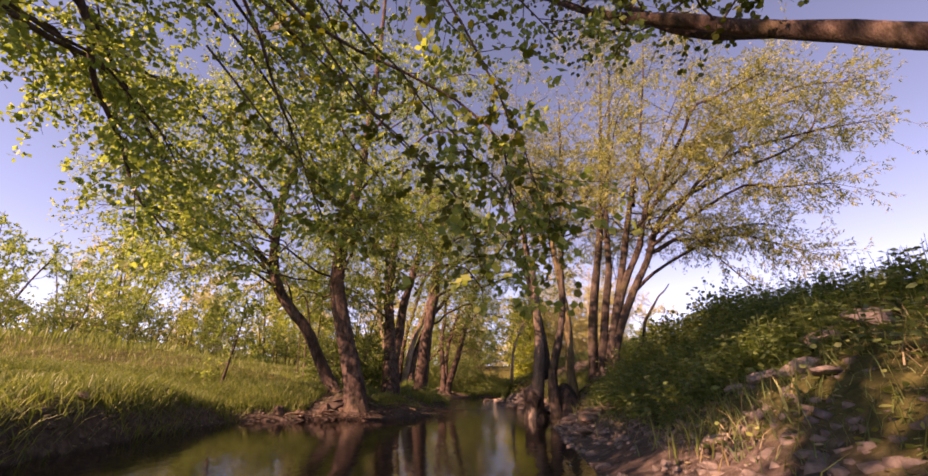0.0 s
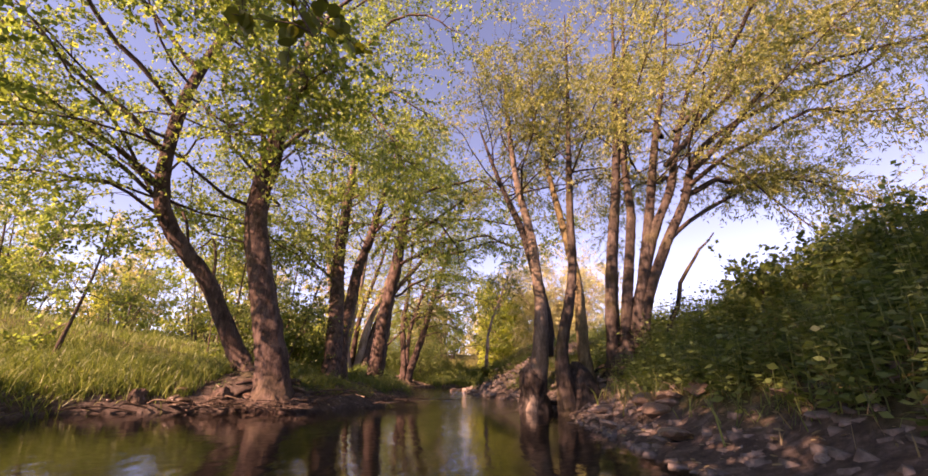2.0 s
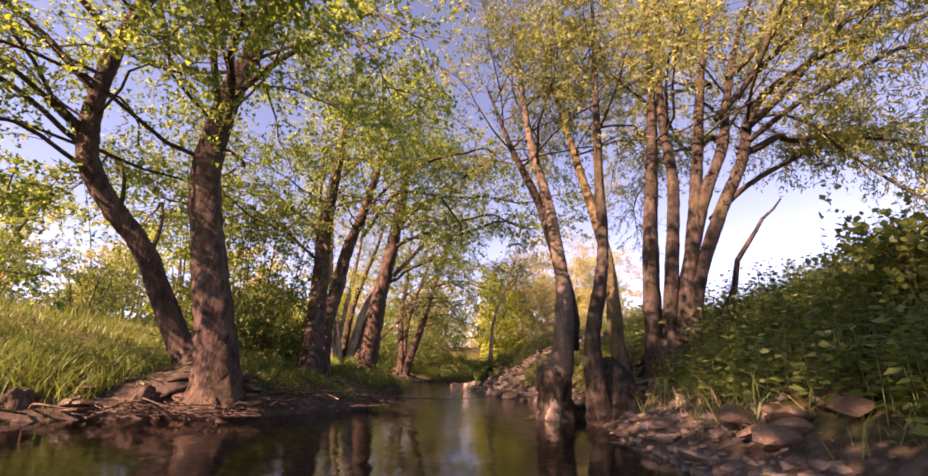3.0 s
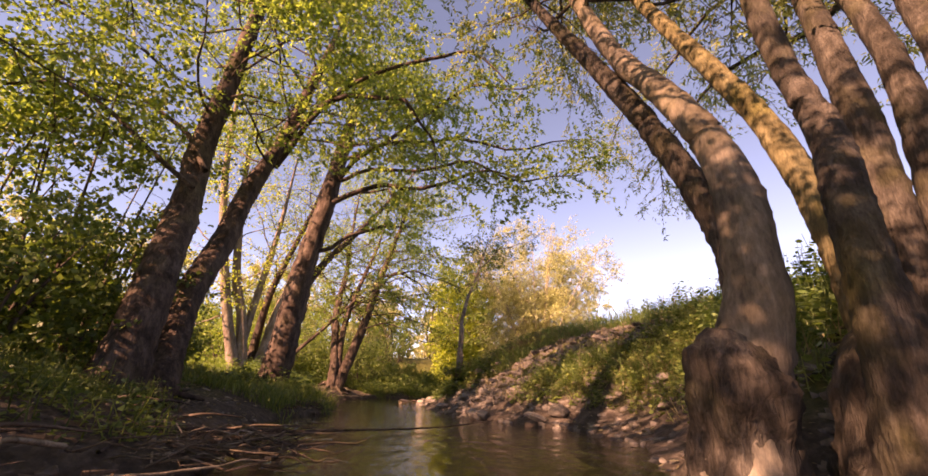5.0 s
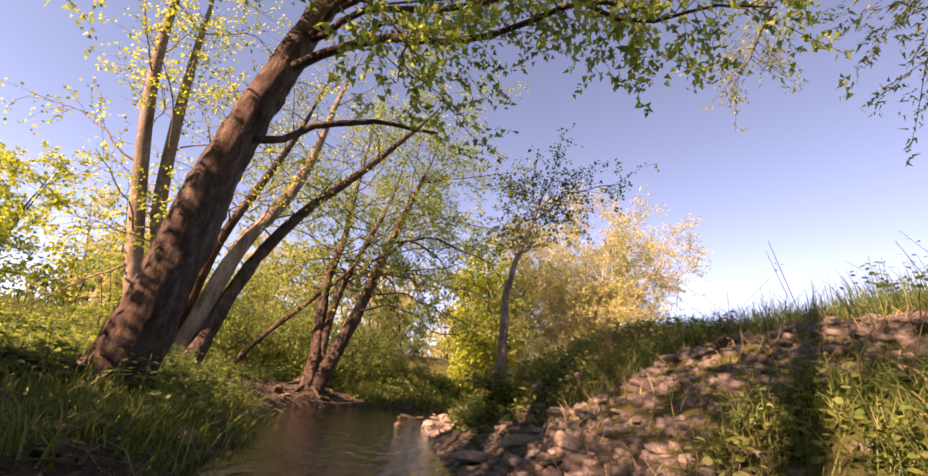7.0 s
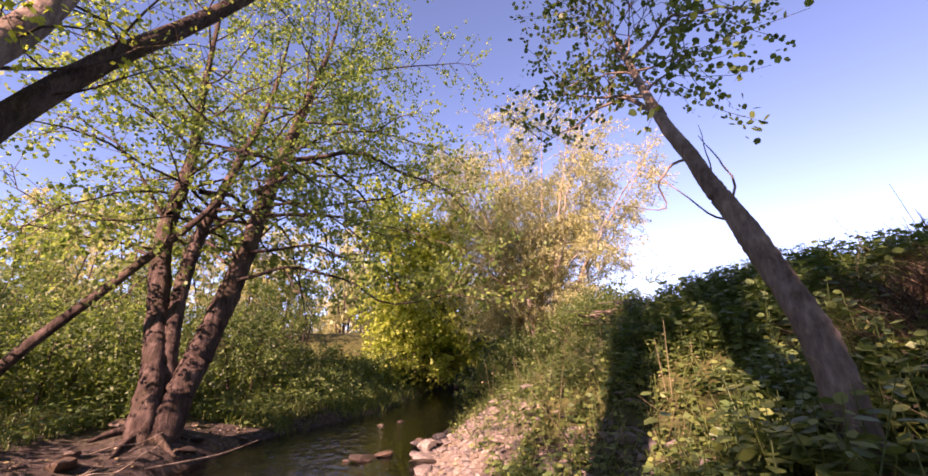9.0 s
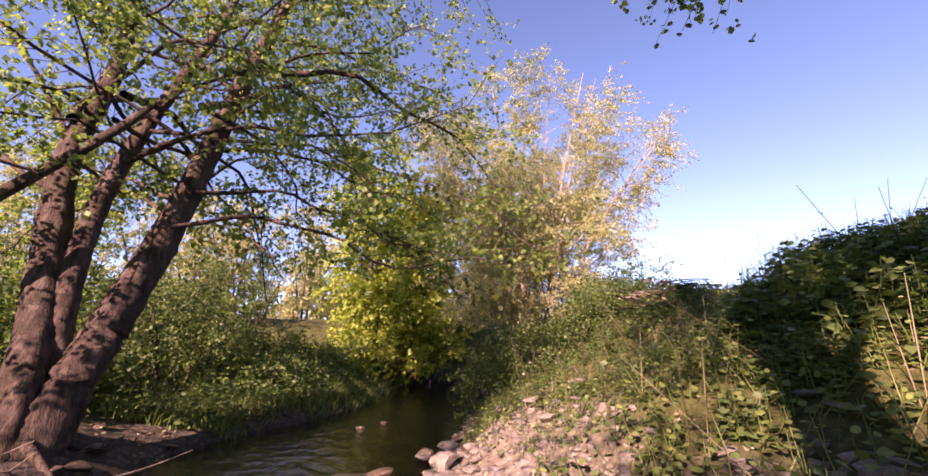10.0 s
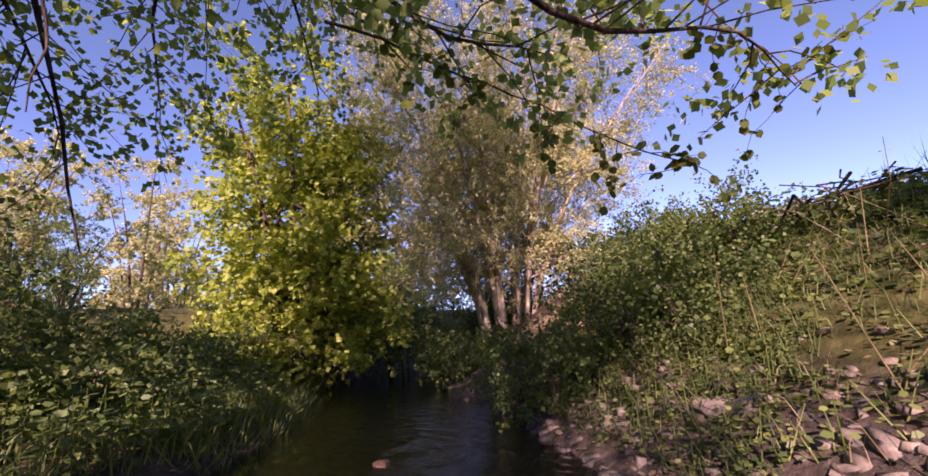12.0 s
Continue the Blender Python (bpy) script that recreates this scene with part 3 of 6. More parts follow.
tree("alder", (-1.95, 14.55, 0.1), "alder with two dark trunks from one mossy root", [
    [(-1.97, 14.1, -0.1, 0.27), (-2.02, 14.3, 0.6, 0.205), (-2.16, 14.67, 1.5, 0.185), (-2.38, 15.14, 2.4, 0.175), (-2.62, 15.5, 3.5, 0.16), (-2.72, 15.9, 5.0, 0.135), (-2.78, 16.3, 7.0, 0.1), (-2.9, 16.8, 8.6, 0.05), (-3.0, 17.2, 10.2, 0.012)],
    [(-1.9, 14.5, -0.1, 0.25), (-2.07, 14.98, 0.6, 0.19), (-2.3, 15.57, 1.5, 0.17), (-2.37, 16.19, 2.4, 0.16), (-2.47, 16.79, 3.5, 0.148), (-2.32, 17.4, 5.0, 0.125), (-2.05, 17.8, 7.0, 0.09), (-1.9, 18.2, 8.6, 0.05), (-1.9, 18.4, 9.8, 0.012)]],
    5, ALDER_BARK, ALDER_LEAF, low=4.0, away=4.4, headroom=2.3, near=True, limbs=32, limb_from=0.2, limb_len=(2.0, 4.0), limb_up=0.15, twigs=14, twig_len=(0.6, 1.4), sub=4, per_twig=20, top=8.0, clear=0.58, leaf_size=(0.06, 0.095), leaf_width=1.15, shape=TIP, lean_to=(0.3, -0.15, 0),
    extra=[([(-2.2, 14.9, 2.6, 0.035), (-3.2, 14.6, 3.4, 0.026), (-4.2, 14.4, 3.6, 0.018), (-5.0, 14.3, 3.1, 0.005)], 30, 0.85),
           ([(-2.3, 15.2, 3.0, 0.04), (-3.4, 15.6, 4.2, 0.03), (-4.8, 15.8, 4.8, 0.02), (-6.0, 16.0, 4.5, 0.006)], 32, 0.85),
           ([(-2.0, 16.5, 3.8, 0.05), (-0.9, 15.8, 4.8, 0.04), (0.1, 15.4, 4.5, 0.03), (0.6, 15.5, 3.9, 0.018), (0.7, 15.5, 3.3, 0.006)], 10, 0.7),
           ([(-2.15, 17.2, 4.9, 0.05), (-0.6, 16.6, 6.0, 0.04), (1.0, 16.1, 6.2, 0.03), (1.9, 16.2, 5.6, 0.01)], 11, 0.7)])
tree("alder", (-2.15, 18.5, 0.1), "large alder with one thick dark trunk leaning over the stream", [
    [(-2.3, 18.5, -0.15, 0.34), (-2.13, 18.6, 0.7, 0.26), (-2.06, 18.68, 1.7, 0.24), (-1.98, 18.75, 2.75, 0.225), (-1.82, 18.98, 4.2, 0.20), (-1.76, 19.5, 6.0, 0.17), (-1.75, 20.1, 7.6, 0.11), (-1.7, 20.6, 9.2, 0.05), (-1.6, 20.9, 10.4, 0.012)]],
    7, ALDER_BARK, ALDER_LEAF, low=6.0, top=8.5, headroom=2.6, near=True, limbs=11, limb_from=0.3, limb_len=(2.0, 4.6), limb_up=0.2, twigs=15, twig_len=(0.6, 1.3), sub=4, per_twig=20, lean_to=(1.0, -0.9, 0), leaf_size=(0.065, 0.1), leaf_width=1.15, shape=TIP,
    extra=[([(-1.82, 18.98, 4.2, 0.07), (-0.9, 18.8, 4.6, 0.055), (0.3, 18.5, 4.7, 0.045), (1.6, 18.1, 4.8, 0.03), (2.4, 17.8, 4.6, 0.012)], 26, 0.8),
           ([(-1.8, 19.2, 4.8, 0.06), (-0.6, 18.6, 5.8, 0.05), (0.9, 17.6, 6.4, 0.035), (2.4, 17.0, 6.2, 0.012)], 34, 0.85),
           ([(-1.8, 19.2, 4.9, 0.05), (-0.4, 18.6, 5.1, 0.04), (1.2, 18.1, 4.9, 0.03), (2.6, 17.8, 4.6, 0.02), (3.7, 17.7, 4.7, 0.008)], 34, 0.8),
           ([(-1.78, 19.4, 5.6, 0.05), (0.2, 18.6, 5.9, 0.04), (2.2, 18.2, 5.6, 0.025), (4.2, 18.0, 5.8, 0.008)], 34, 0.8),
           ([(-1.0, 18.75, 4.5, 0.03), (-0.3, 18.0, 4.2, 0.02), (0.0, 17.5, 3.6, 0.012), (0.1, 17.3, 2.9, 0.004)], 16, 0.7),
           ([(-1.95, 18.78, 2.9, 0.06), (-1.5, 18.9, 3.3, 0.045), (-0.9, 19.3, 3.8, 0.04), (0.2, 19.9, 4.2, 0.02)], 3, 0.4)])
tree("alder", (-4.5, 21.5, 0.7), "sunlit alder clump with straight grey stems in the meadow edge", [
    [(-4.2, 21.65, 0.5, 0.17), (-4.35, 21.55, 1.1, 0.13), (-4.7, 21.35, 2.5, 0.12), (-5.1, 21.05, 4.7, 0.10), (-5.3, 20.9, 6.5, 0.08), (-5.4, 20.8, 9.5, 0.04), (-5.4, 20.8, 12, 0.01)],
    [(-4.1, 21.8, 0.5, 0.16), (-4.3, 21.65, 2.0, 0.12), (-4.6, 21.45, 3.2, 0.11), (-4.85, 21.3, 5.7, 0.08), (-4.95, 21.2, 8.0, 0.02)],
    [(-4.4, 21.9, 0.5, 0.13), (-4.2, 21.9, 2.2, 0.10), (-3.9, 21.9, 4.5, 0.07), (-3.7, 21.8, 7.0, 0.02)]],
    9, PALE_BARK, YELLOW_LEAF, limbs=15, limb_len=(1.2, 2.8), twigs=11, twig_len=(0.4, 1.0), per_twig=9, leaf_size=(0.045, 0.075))
tree("alder", (-3.4, 22.4, 0.5), "alder with two grey trunks leaning over the stream", [
    [(-3.9, 22.0, 0.2, 0.2), (-3.79, 22.21, 1.2, 0.165), (-3.72, 22.36, 2.0, 0.155), (-3.55, 22.58, 3.0, 0.145), (-3.2, 23.05, 4.2, 0.13), (-3.0, 23.38, 5.5, 0.1), (-2.86, 23.65, 7.4, 0.06), (-2.6, 23.9, 9.2, 0.015)],
    [(-3.6, 21.9, 0.2, 0.18), (-3.55, 22.27, 1.2, 0.145), (-3.5, 22.58, 2.0, 0.135), (-3.32, 22.98, 3.0, 0.125), (-2.85, 23.48, 4.2, 0.11), (-1.97, 23.93, 5.5, 0.088), (-0.75, 24.4, 7.4, 0.05), (-0.2, 24.8, 8.6, 0.012)],
    [(-4.1, 22.1, 0.2, 0.15), (-4.15, 22.4, 1.6, 0.11), (-4.05, 22.6, 3.0, 0.095), (-3.75, 22.9, 4.4, 0.08), (-3.4, 23.2, 6.0, 0.055), (-3.1, 23.5, 8.2, 0.012)]],
    11, ALDER_BARK, YELLOW_LEAF, low=3.2, limbs=15, limb_from=0.4, limb_len=(1.2, 3.0), twigs=9, twig_len=(0.4, 1.0), per_twig=4, leaf_size=(0.04, 0.07), bark_by={0: PALE_BARK})
tree("alder", (-2.4, 25.4, 0.3), "alder with three grey-brown trunks at the stream edge", [
    [(-2.52, 25.34, 0.0, 0.22), (-2.34, 25.6, 0.7, 0.195), (-2.16, 25.89, 1.4, 0.18), (-1.94, 26.2, 2.3, 0.16), (-1.72, 26.4, 3.3, 0.14), (-1.42, 26.55, 4.6, 0.115), (-1.02, 26.8, 6.2, 0.085), (-0.6, 27.2, 8.0, 0.035), (-0.4, 27.4, 9.4, 0.01)],
    [(-2.45, 25.5, 0.0, 0.15), (-2.45, 25.66, 0.7, 0.12), (-2.53, 25.79, 1.4, 0.108), (-2.53, 25.95, 2.3, 0.1), (-2.4, 26.19, 3.3, 0.088), (-2.06, 26.47, 4.6, 0.07), (-1.67, 26.64, 6.0, 0.045), (-1.4, 26.8, 7.8, 0.012)],
    [(-2.58, 25.26, 0.0, 0.2), (-2.6, 25.5, 0.7, 0.165), (-2.69, 25.78, 1.4, 0.15), (-2.84, 26.04, 2.3, 0.138), (-2.94, 26.28, 3.3, 0.12), (-2.84, 26.64, 4.6, 0.095), (-2.9, 27.0, 6.4, 0.06), (-2.8, 27.2, 9.0, 0.02)]],
    13, ALDER_BARK, ALDER_LEAF, low=2.6, away=3.0, headroom=1.75, near=True, limbs=26, limb_from=0.28, limb_len=(2.2, 5.0), limb_up=0.25, lean_to=(0.35, 0.1, 0), foot=1.2, twigs=16, twig_len=(0.5, 1.2), sub=4, per_twig=14, leaf_size=(0.046, 0.076), shape=KITE,
    extra=[([(-2.3, 25.4, 3.6, 0.04), (-1.8, 26.8, 3.9, 0.03), (-1.2, 27.8, 3.2, 0.02), (-0.8, 28.3, 1.6, 0.006)], 9, 0.6),
           ([(-1.65, 25.57, 3.7, 0.05), (-0.8, 26.5, 4.6, 0.035), (0.2, 27.4, 4.4, 0.022), (0.9, 28.2, 3.4, 0.006)], 26, 0.75),
           ([(-2.4, 25.6, 3.4, 0.03), (-1.9, 26.6, 3.4, 0.022), (-1.3, 27.6, 3.1, 0.014), (-1.0, 28.4, 2.5, 0.005)], 26, 0.8),
           ([(-1.65, 25.8, 3.8, 0.03), (-1.0, 26.8, 3.9, 0.022), (-0.6, 27.8, 3.6, 0.014), (-0.4, 28.6, 3.0, 0.005)], 26, 0.8),
           ([(-1.5, 25.6, 4.2, 0.05), (-0.3, 25.7, 4.6, 0.035), (1.2, 25.8, 4.2, 0.022), (2.3, 25.7, 3.2, 0.006)], 30, 0.75),
           ([(-2.6, 25.3, 3.2, 0.05), (-2.9, 26.4, 4.0, 0.035), (-2.6, 27.6, 4.0, 0.022), (-2.2, 28.6, 3.0, 0.006)], 20, 0.75),
           ([(-1.75, 26.2, 2.9, 0.03), (-0.95, 26.4, 3.1, 0.022), (-0.13, 26.2, 2.83, 0.018), (0.5, 25.8, 2.46, 0.012), (1.1, 25.5, 2.3, 0.004)], 26, 0.7),
           ([(-1.85, 26.0, 2.4, 0.03), (-0.98, 26.2, 2.65, 0.024), (-0.18, 25.6, 2.3, 0.018), (0.4, 25.0, 2.05, 0.013), (1.2, 24.7, 1.95, 0.007), (1.9, 24.6, 1.9, 0.003)], 24, 0.6),
           ([(-1.2, 26.25, 2.65, 0.016), (-0.91, 25.7, 2.2, 0.012), (-0.65, 25.2, 1.75, 0.004)], 0, 0),
           ([(-0.95, 26.3, 2.75, 0.010), (-0.92, 26.2, 2.2, 0.007), (-0.9, 26.1, 1.6, 0.002)], 5, 0.6)])
tree("alder", (1.38, 20.0, 0.45), "slender grey tree leaning over the nettles with dead twigs", [
    [(1.36, 19.95, 0.3, 0.08), (1.4, 20.04, 1.07, 0.068), (1.41, 20.1, 1.28, 0.062), (1.43, 20.21, 1.54, 0.058), (1.44, 20.31, 1.77, 0.05), (1.44, 20.42, 2.0, 0.046), (1.51, 20.57, 2.26, 0.043), (1.6, 20.8, 2.63, 0.038), (1.82, 21.16, 3.22, 0.03), (2.06, 21.57, 3.97, 0.022), (2.3, 22.0, 4.8, 0.01)]],
    15, PALE_BARK, BUSH_LEAF, foot=1.15, near=True, low=2.9, limbs=12, limb_from=0.6, limb_len=(0.7, 1.6), twigs=9, per_twig=14, leaf_size=(0.03, 0.055), shape=ROUND,
    extra=[([(1.62, 20.82, 2.66, 0.03), (1.75, 20.95, 2.85, 0.024), (1.9, 21.4, 3.25, 0.018), (1.92, 21.88, 3.55, 0.012), (1.79, 22.2, 3.8, 0.004)], 7, 0.5),
           ([(1.95, 21.4, 3.6, 0.02), (2.6, 21.3, 4.2, 0.014), (3.5, 21.3, 4.5, 0.005)], 14, 0.8),
           ([(1.9, 21.5, 3.3, 0.014), (1.75, 21.7, 3.25, 0.010), (1.55, 21.9, 3.15, 0.006), (1.4, 22.0, 3.05, 0.002)], 2, 0.3),
           ([(1.5, 20.56, 2.24, 0.010), (1.4, 20.62, 2.2, 0.008), (1.33, 20.66, 2.08, 0.006), (1.36, 20.7, 1.96, 0.004), (1.15, 20.75, 1.98, 0.002)], 0, 0),
           ([(1.44, 20.3, 1.72, 0.007), (1.35, 20.4, 1.85, 0.005), (1.25, 20.5, 2.0, 0.003), (1.15, 20.6, 2.2, 0.0015)], 0, 0),
           ([(1.46, 20.35, 1.85, 0.010), (1.56, 20.4, 1.95, 0.007), (1.6, 20.45, 2.15, 0.005), (1.52, 20.5, 2.35, 0.002)], 0, 0),
           ([(1.5, 20.5, 2.12, 0.007), (1.62, 20.55, 2.18, 0.005), (1.68, 20.6, 2.35, 0.003), (1.66, 20.6, 2.5, 0.0015)], 0, 0)])
WILLOW = [
    [(2.25, 12.22, -0.15, 0.25), (2.27, 12.17, 0.2, 0.2), (2.3, 12.12, 0.5, 0.175), (2.36, 12.06, 0.85, 0.14), (2.39, 12.06, 1.3, 0.115), (2.41, 12.19, 1.8, 0.104), (2.4, 12.57, 2.5, 0.096), (2.36, 13.2, 3.5, 0.088), (2.12, 13.65, 5.0, 0.072), (1.95, 14.1, 7.0, 0.05), (1.85, 14.8, 9.6, 0.012)],
    [(3.2, 12.2, 0.3, 0.14), (3.13, 12.24, 0.9, 0.11), (3.13, 12.28, 1.3, 0.098), (3.15, 12.42, 1.8, 0.092), (3.15, 12.66, 2.5, 0.086), (3.06, 13.09, 3.5, 0.078), (2.92, 13.73, 5.0, 0.06), (2.74, 14.57, 7.0, 0.035), (2.6, 15.2, 9.0, 0.012)],
    [(2.78, 11.86, 0.0, 0.2), (2.7, 11.78, 0.5, 0.135), (2.68, 11.77, 0.9, 0.105), (2.75, 11.83, 1.3, 0.094), (2.88, 11.95, 1.8, 0.086), (3.02, 12.21, 2.5, 0.078), (3.06, 12.36, 3.5, 0.07), (3.15, 12.56, 5.0, 0.055), (3.28, 12.84, 7.0, 0.035), (3.4, 13.2, 9.4, 0.012)],
    [(2.5, 12.3, 0.9, 0.11), (2.55, 12.4, 1.3, 0.105), (2.52, 12.6, 1.8, 0.1), (2.42, 12.9, 2.5, 0.094), (2.24, 13.38, 3.5, 0.082), (1.75, 13.95, 5.0, 0.055), (1.2, 14.6, 7.0, 0.02)],
    [(3.6, 12.45, 0.1, 0.1403), (3.67, 12.4, 1.08, 0.1232), (3.79, 12.48, 2.47, 0.1105), (4.21, 12.98, 4.73, 0.085), (4.51, 13.42, 6.87, 0.0595), (4.9, 14, 10.56, 0.0255), (5.06, 14.23, 12.06, 0.0102)],
    [(3.79, 12.3, 0.1, 0.1232), (3.86, 12.3, 1.08, 0.1062), (4.06, 12.35, 2.47, 0.0935), (4.3, 12.62, 3.68, 0.085), (4.46, 13.09, 5.34, 0.068), (4.82, 13.48, 7.83, 0.0425), (5.12, 13.83, 10.14, 0.0255), (5.24, 13.97, 11.64, 0.0102)],
    [(3.93, 12.25, 0.1, 0.1232), (4.01, 12.24, 1.08, 0.1062), (4.3, 12.24, 2.42, 0.0978), (4.7, 12.54, 3.97, 0.085), (5.18, 12.94, 5.86, 0.068), (5.61, 13.11, 7.47, 0.0425), (6.14, 13.43, 10.25, 0.0255), (6.35, 13.56, 11.75, 0.0102)],
    [(3.89, 12.4, 0.1, 0.119), (4.03, 12.3, 1.37, 0.102), (4.55, 12.3, 3.06, 0.0892), (5.07, 12.45, 4.14, 0.0765), (5.41, 12.66, 5.24, 0.0638), (6.16, 12.97, 7.21, 0.0425), (7.24, 13.18, 9.22, 0.0255), (7.67, 13.26, 10.72, 0.0102)],
    [(4.08, 12.25, 0.1, 0.119), (4.2, 12.17, 1.57, 0.102), (4.65, 12.16, 2.74, 0.0892), (5.21, 12.25, 3.8, 0.0808), (5.57, 12.41, 4.69, 0.068), (6.14, 12.38, 5.32, 0.0553), (7.31, 12.14, 5.93, 0.0425), (9.16, 11.86, 6.67, 0.0255), (9.9, 11.74, 8.17, 0.0102)]]
tree("willow", (3.3, 12.8, 0.3), "many-stemmed willow clump with ridged tan bark on the bank", WILLOW, 17, WILLOW_BARK, WILLOW_LEAF,
     low=4.2, clear=0.4, foot=1.0, near=True, bark_by={0: SMOOTH_BARK, 1: MOSSY_BARK}, limbs=15, limb_from=0.38, limb_len=(1.6, 4.6), limb_up=0.3, twigs=14, per_twig=20, leaf_size=(0.07, 0.12), leaf_width=0.5, sub=3, shape=TIP,
     lean_to=(0.45, 0.1, 0), twig_len=(0.5, 1.3), hang=0.08,
     extra=[([(4.75, 12.5, 2.9, 0.05), (5.6, 12.6, 3.7, 0.04), (6.8, 12.8, 4.3, 0.03), (8.2, 12.8, 4.4, 0.02), (9.3, 12.7, 3.9, 0.008)], 90, 0.75),
            ([(5.2, 12.3, 3.9, 0.06), (6.3, 12.6, 4.4, 0.045), (7.6, 13.2, 4.9, 0.03), (9.2, 13.6, 5.0, 0.01)], 90, 0.8),
            ([(5.0, 12.4, 4.1, 0.06), (5.6, 13.6, 5.0, 0.05), (5.6, 15.4, 5.6, 0.035), (5.4, 17.2, 5.5, 0.022), (5.6, 18.0, 4.5, 0.008)], 50, 0.65),
            ([(5.1, 12.6, 5.4, 0.06), (5.8, 14.5, 7.0, 0.045), (5.9, 17.0, 7.8, 0.035), (5.8, 19.5, 7.6, 0.02), (5.6, 20.8, 6.8, 0.008)], 56, 0.65),
            ([(5.3, 12.2, 4.3, 0.06), (6.6, 11.8, 5.6, 0.045), (8.4, 11.6, 6.6, 0.03), (10.4, 11.4, 6.8, 0.01)], 90, 0.75),
            ([(5.3, 12.4, 5.4, 0.06), (6.8, 12.2, 7.0, 0.045), (8.6, 11.8, 8.0, 0.03), (10.8, 11.6, 8.2, 0.01)], 90, 0.75),
            ([(5.2, 12.3, 4.0, 0.05), (6.4, 12.0, 4.9, 0.04), (7.8, 11.8, 5.4, 0.03), (9.4, 11.6, 5.3, 0.01)], 90, 0.8),
            ([(5.0, 12.4, 4.6, 0.05), (6.2, 12.0, 6.0, 0.04), (7.4, 11.6, 7.0, 0.03), (8.8, 11.2, 7.4, 0.01)], 90, 0.8),
            ([(5.4, 12.4, 5.0, 0.05), (6.0, 11.4, 6.4, 0.04), (6.6, 10.6, 7.2, 0.03), (7.4, 9.8, 7.2, 0.01)], 80, 0.8),
            ([(4.66, 12.5, 1.3, 0.045), (5.05, 12.34, 2.35, 0.035), (5.56, 12.12, 3.1, 0.012)], 0, 0.1),
            ([(3.02, 12.0, -0.1, 0.44), (3.0, 12.0, 0.2, 0.36), (2.96, 12.0, 0.45, 0.27), (2.94, 12.02, 0.68, 0.17), (2.94, 12.02, 0.8, 0.05)], 0, 0.1),
            ([(2.3, 12.2, -0.15, 0.3), (2.28, 12.19, 0.08, 0.235), (2.26, 12.16, 0.28, 0.215), (2.24, 12.13, 0.44, 0.235), (2.25, 12.12, 0.56, 0.215), (2.31, 12.1, 0.66, 0.14), (2.35, 12.09, 0.74, 0.06)], 0, 0.1),
            ([(3.9, 12.3, -0.1, 0.40), (3.88, 12.3, 0.35, 0.34), (3.85, 12.28, 0.75, 0.26), (3.85, 12.28, 1.0, 0.16), (3.85, 12.28, 1.1, 0.05)], 0, 0.1)])


def fan(cx, cy, n, height_m, width_m, thick, seed, z0, dome=0.0):
    """Stems that rise from one foot and spread like a fan."""
    rng = np.random.default_rng(seed)
    out = []
    for k in range(n):
        a = 2 * np.pi * k / n + rng.uniform(-0.3, 0.3)
        w = width_m * rng.uniform(0.35, 1.0)
        h = height_m * (rng.uniform(0.75, 1.0) if dome == 0 else rng.uniform(0.92, 1.0) - dome * (w / width_m) ** 2)
        r = thick * rng.uniform(0.6, 1.15)
        bx, by = cx + 0.45 * math.cos(a), cy + 0.45 * math.sin(a)
        out.append([(bx, by, z0 - 0.2, r * 1.2), (bx + 0.12 * w * math.cos(a), by + 0.12 * w * math.sin(a), z0 + 0.22 * h, r),
                    (bx + 0.45 * w * math.cos(a), by + 0.45 * w * math.sin(a), z0 + 0.6 * h, r * 0.6), (bx + w * math.cos(a), by + w * math.sin(a), z0 + h, r * 0.15)])
    return out


tree("ash", (5.75, 30.4, 0.7), "tall many-stemmed tree with pale sunlit bark and opening leaves", fan(5.75, 30.4, 18, 7.9, 3.6, 0.062, 4, 0.75, 0.3), 19, WHITE_BARK, ASH_LEAF,
     limbs=18, limb_from=0.3, limb_len=(1.0, 2.6), limb_up=0.4, lean_to=(-0.12, -0.1, 0), twigs=17, per_twig=24, clear=0.35, leaf_size=(0.05, 0.09), leaf_width=0.7, shape=TIP, sides=6, lobes=0.02, foot=1.15)
tree("maple", (2.6, 33.2, 0.5), "bright yellow-green young maple above the far bend", fan(2.7, 33.2, 6, 6.7, 1.3, 0.08, 6, 0.4), 21, TWIG_BARK, YELLOW_LEAF,
     limbs=30, limb_from=0.12, limb_len=(1.0, 2.1), limb_up=0.2, twigs=13, per_twig=11, leaf_size=(0.09, 0.14), sides=7, flat=0.9)


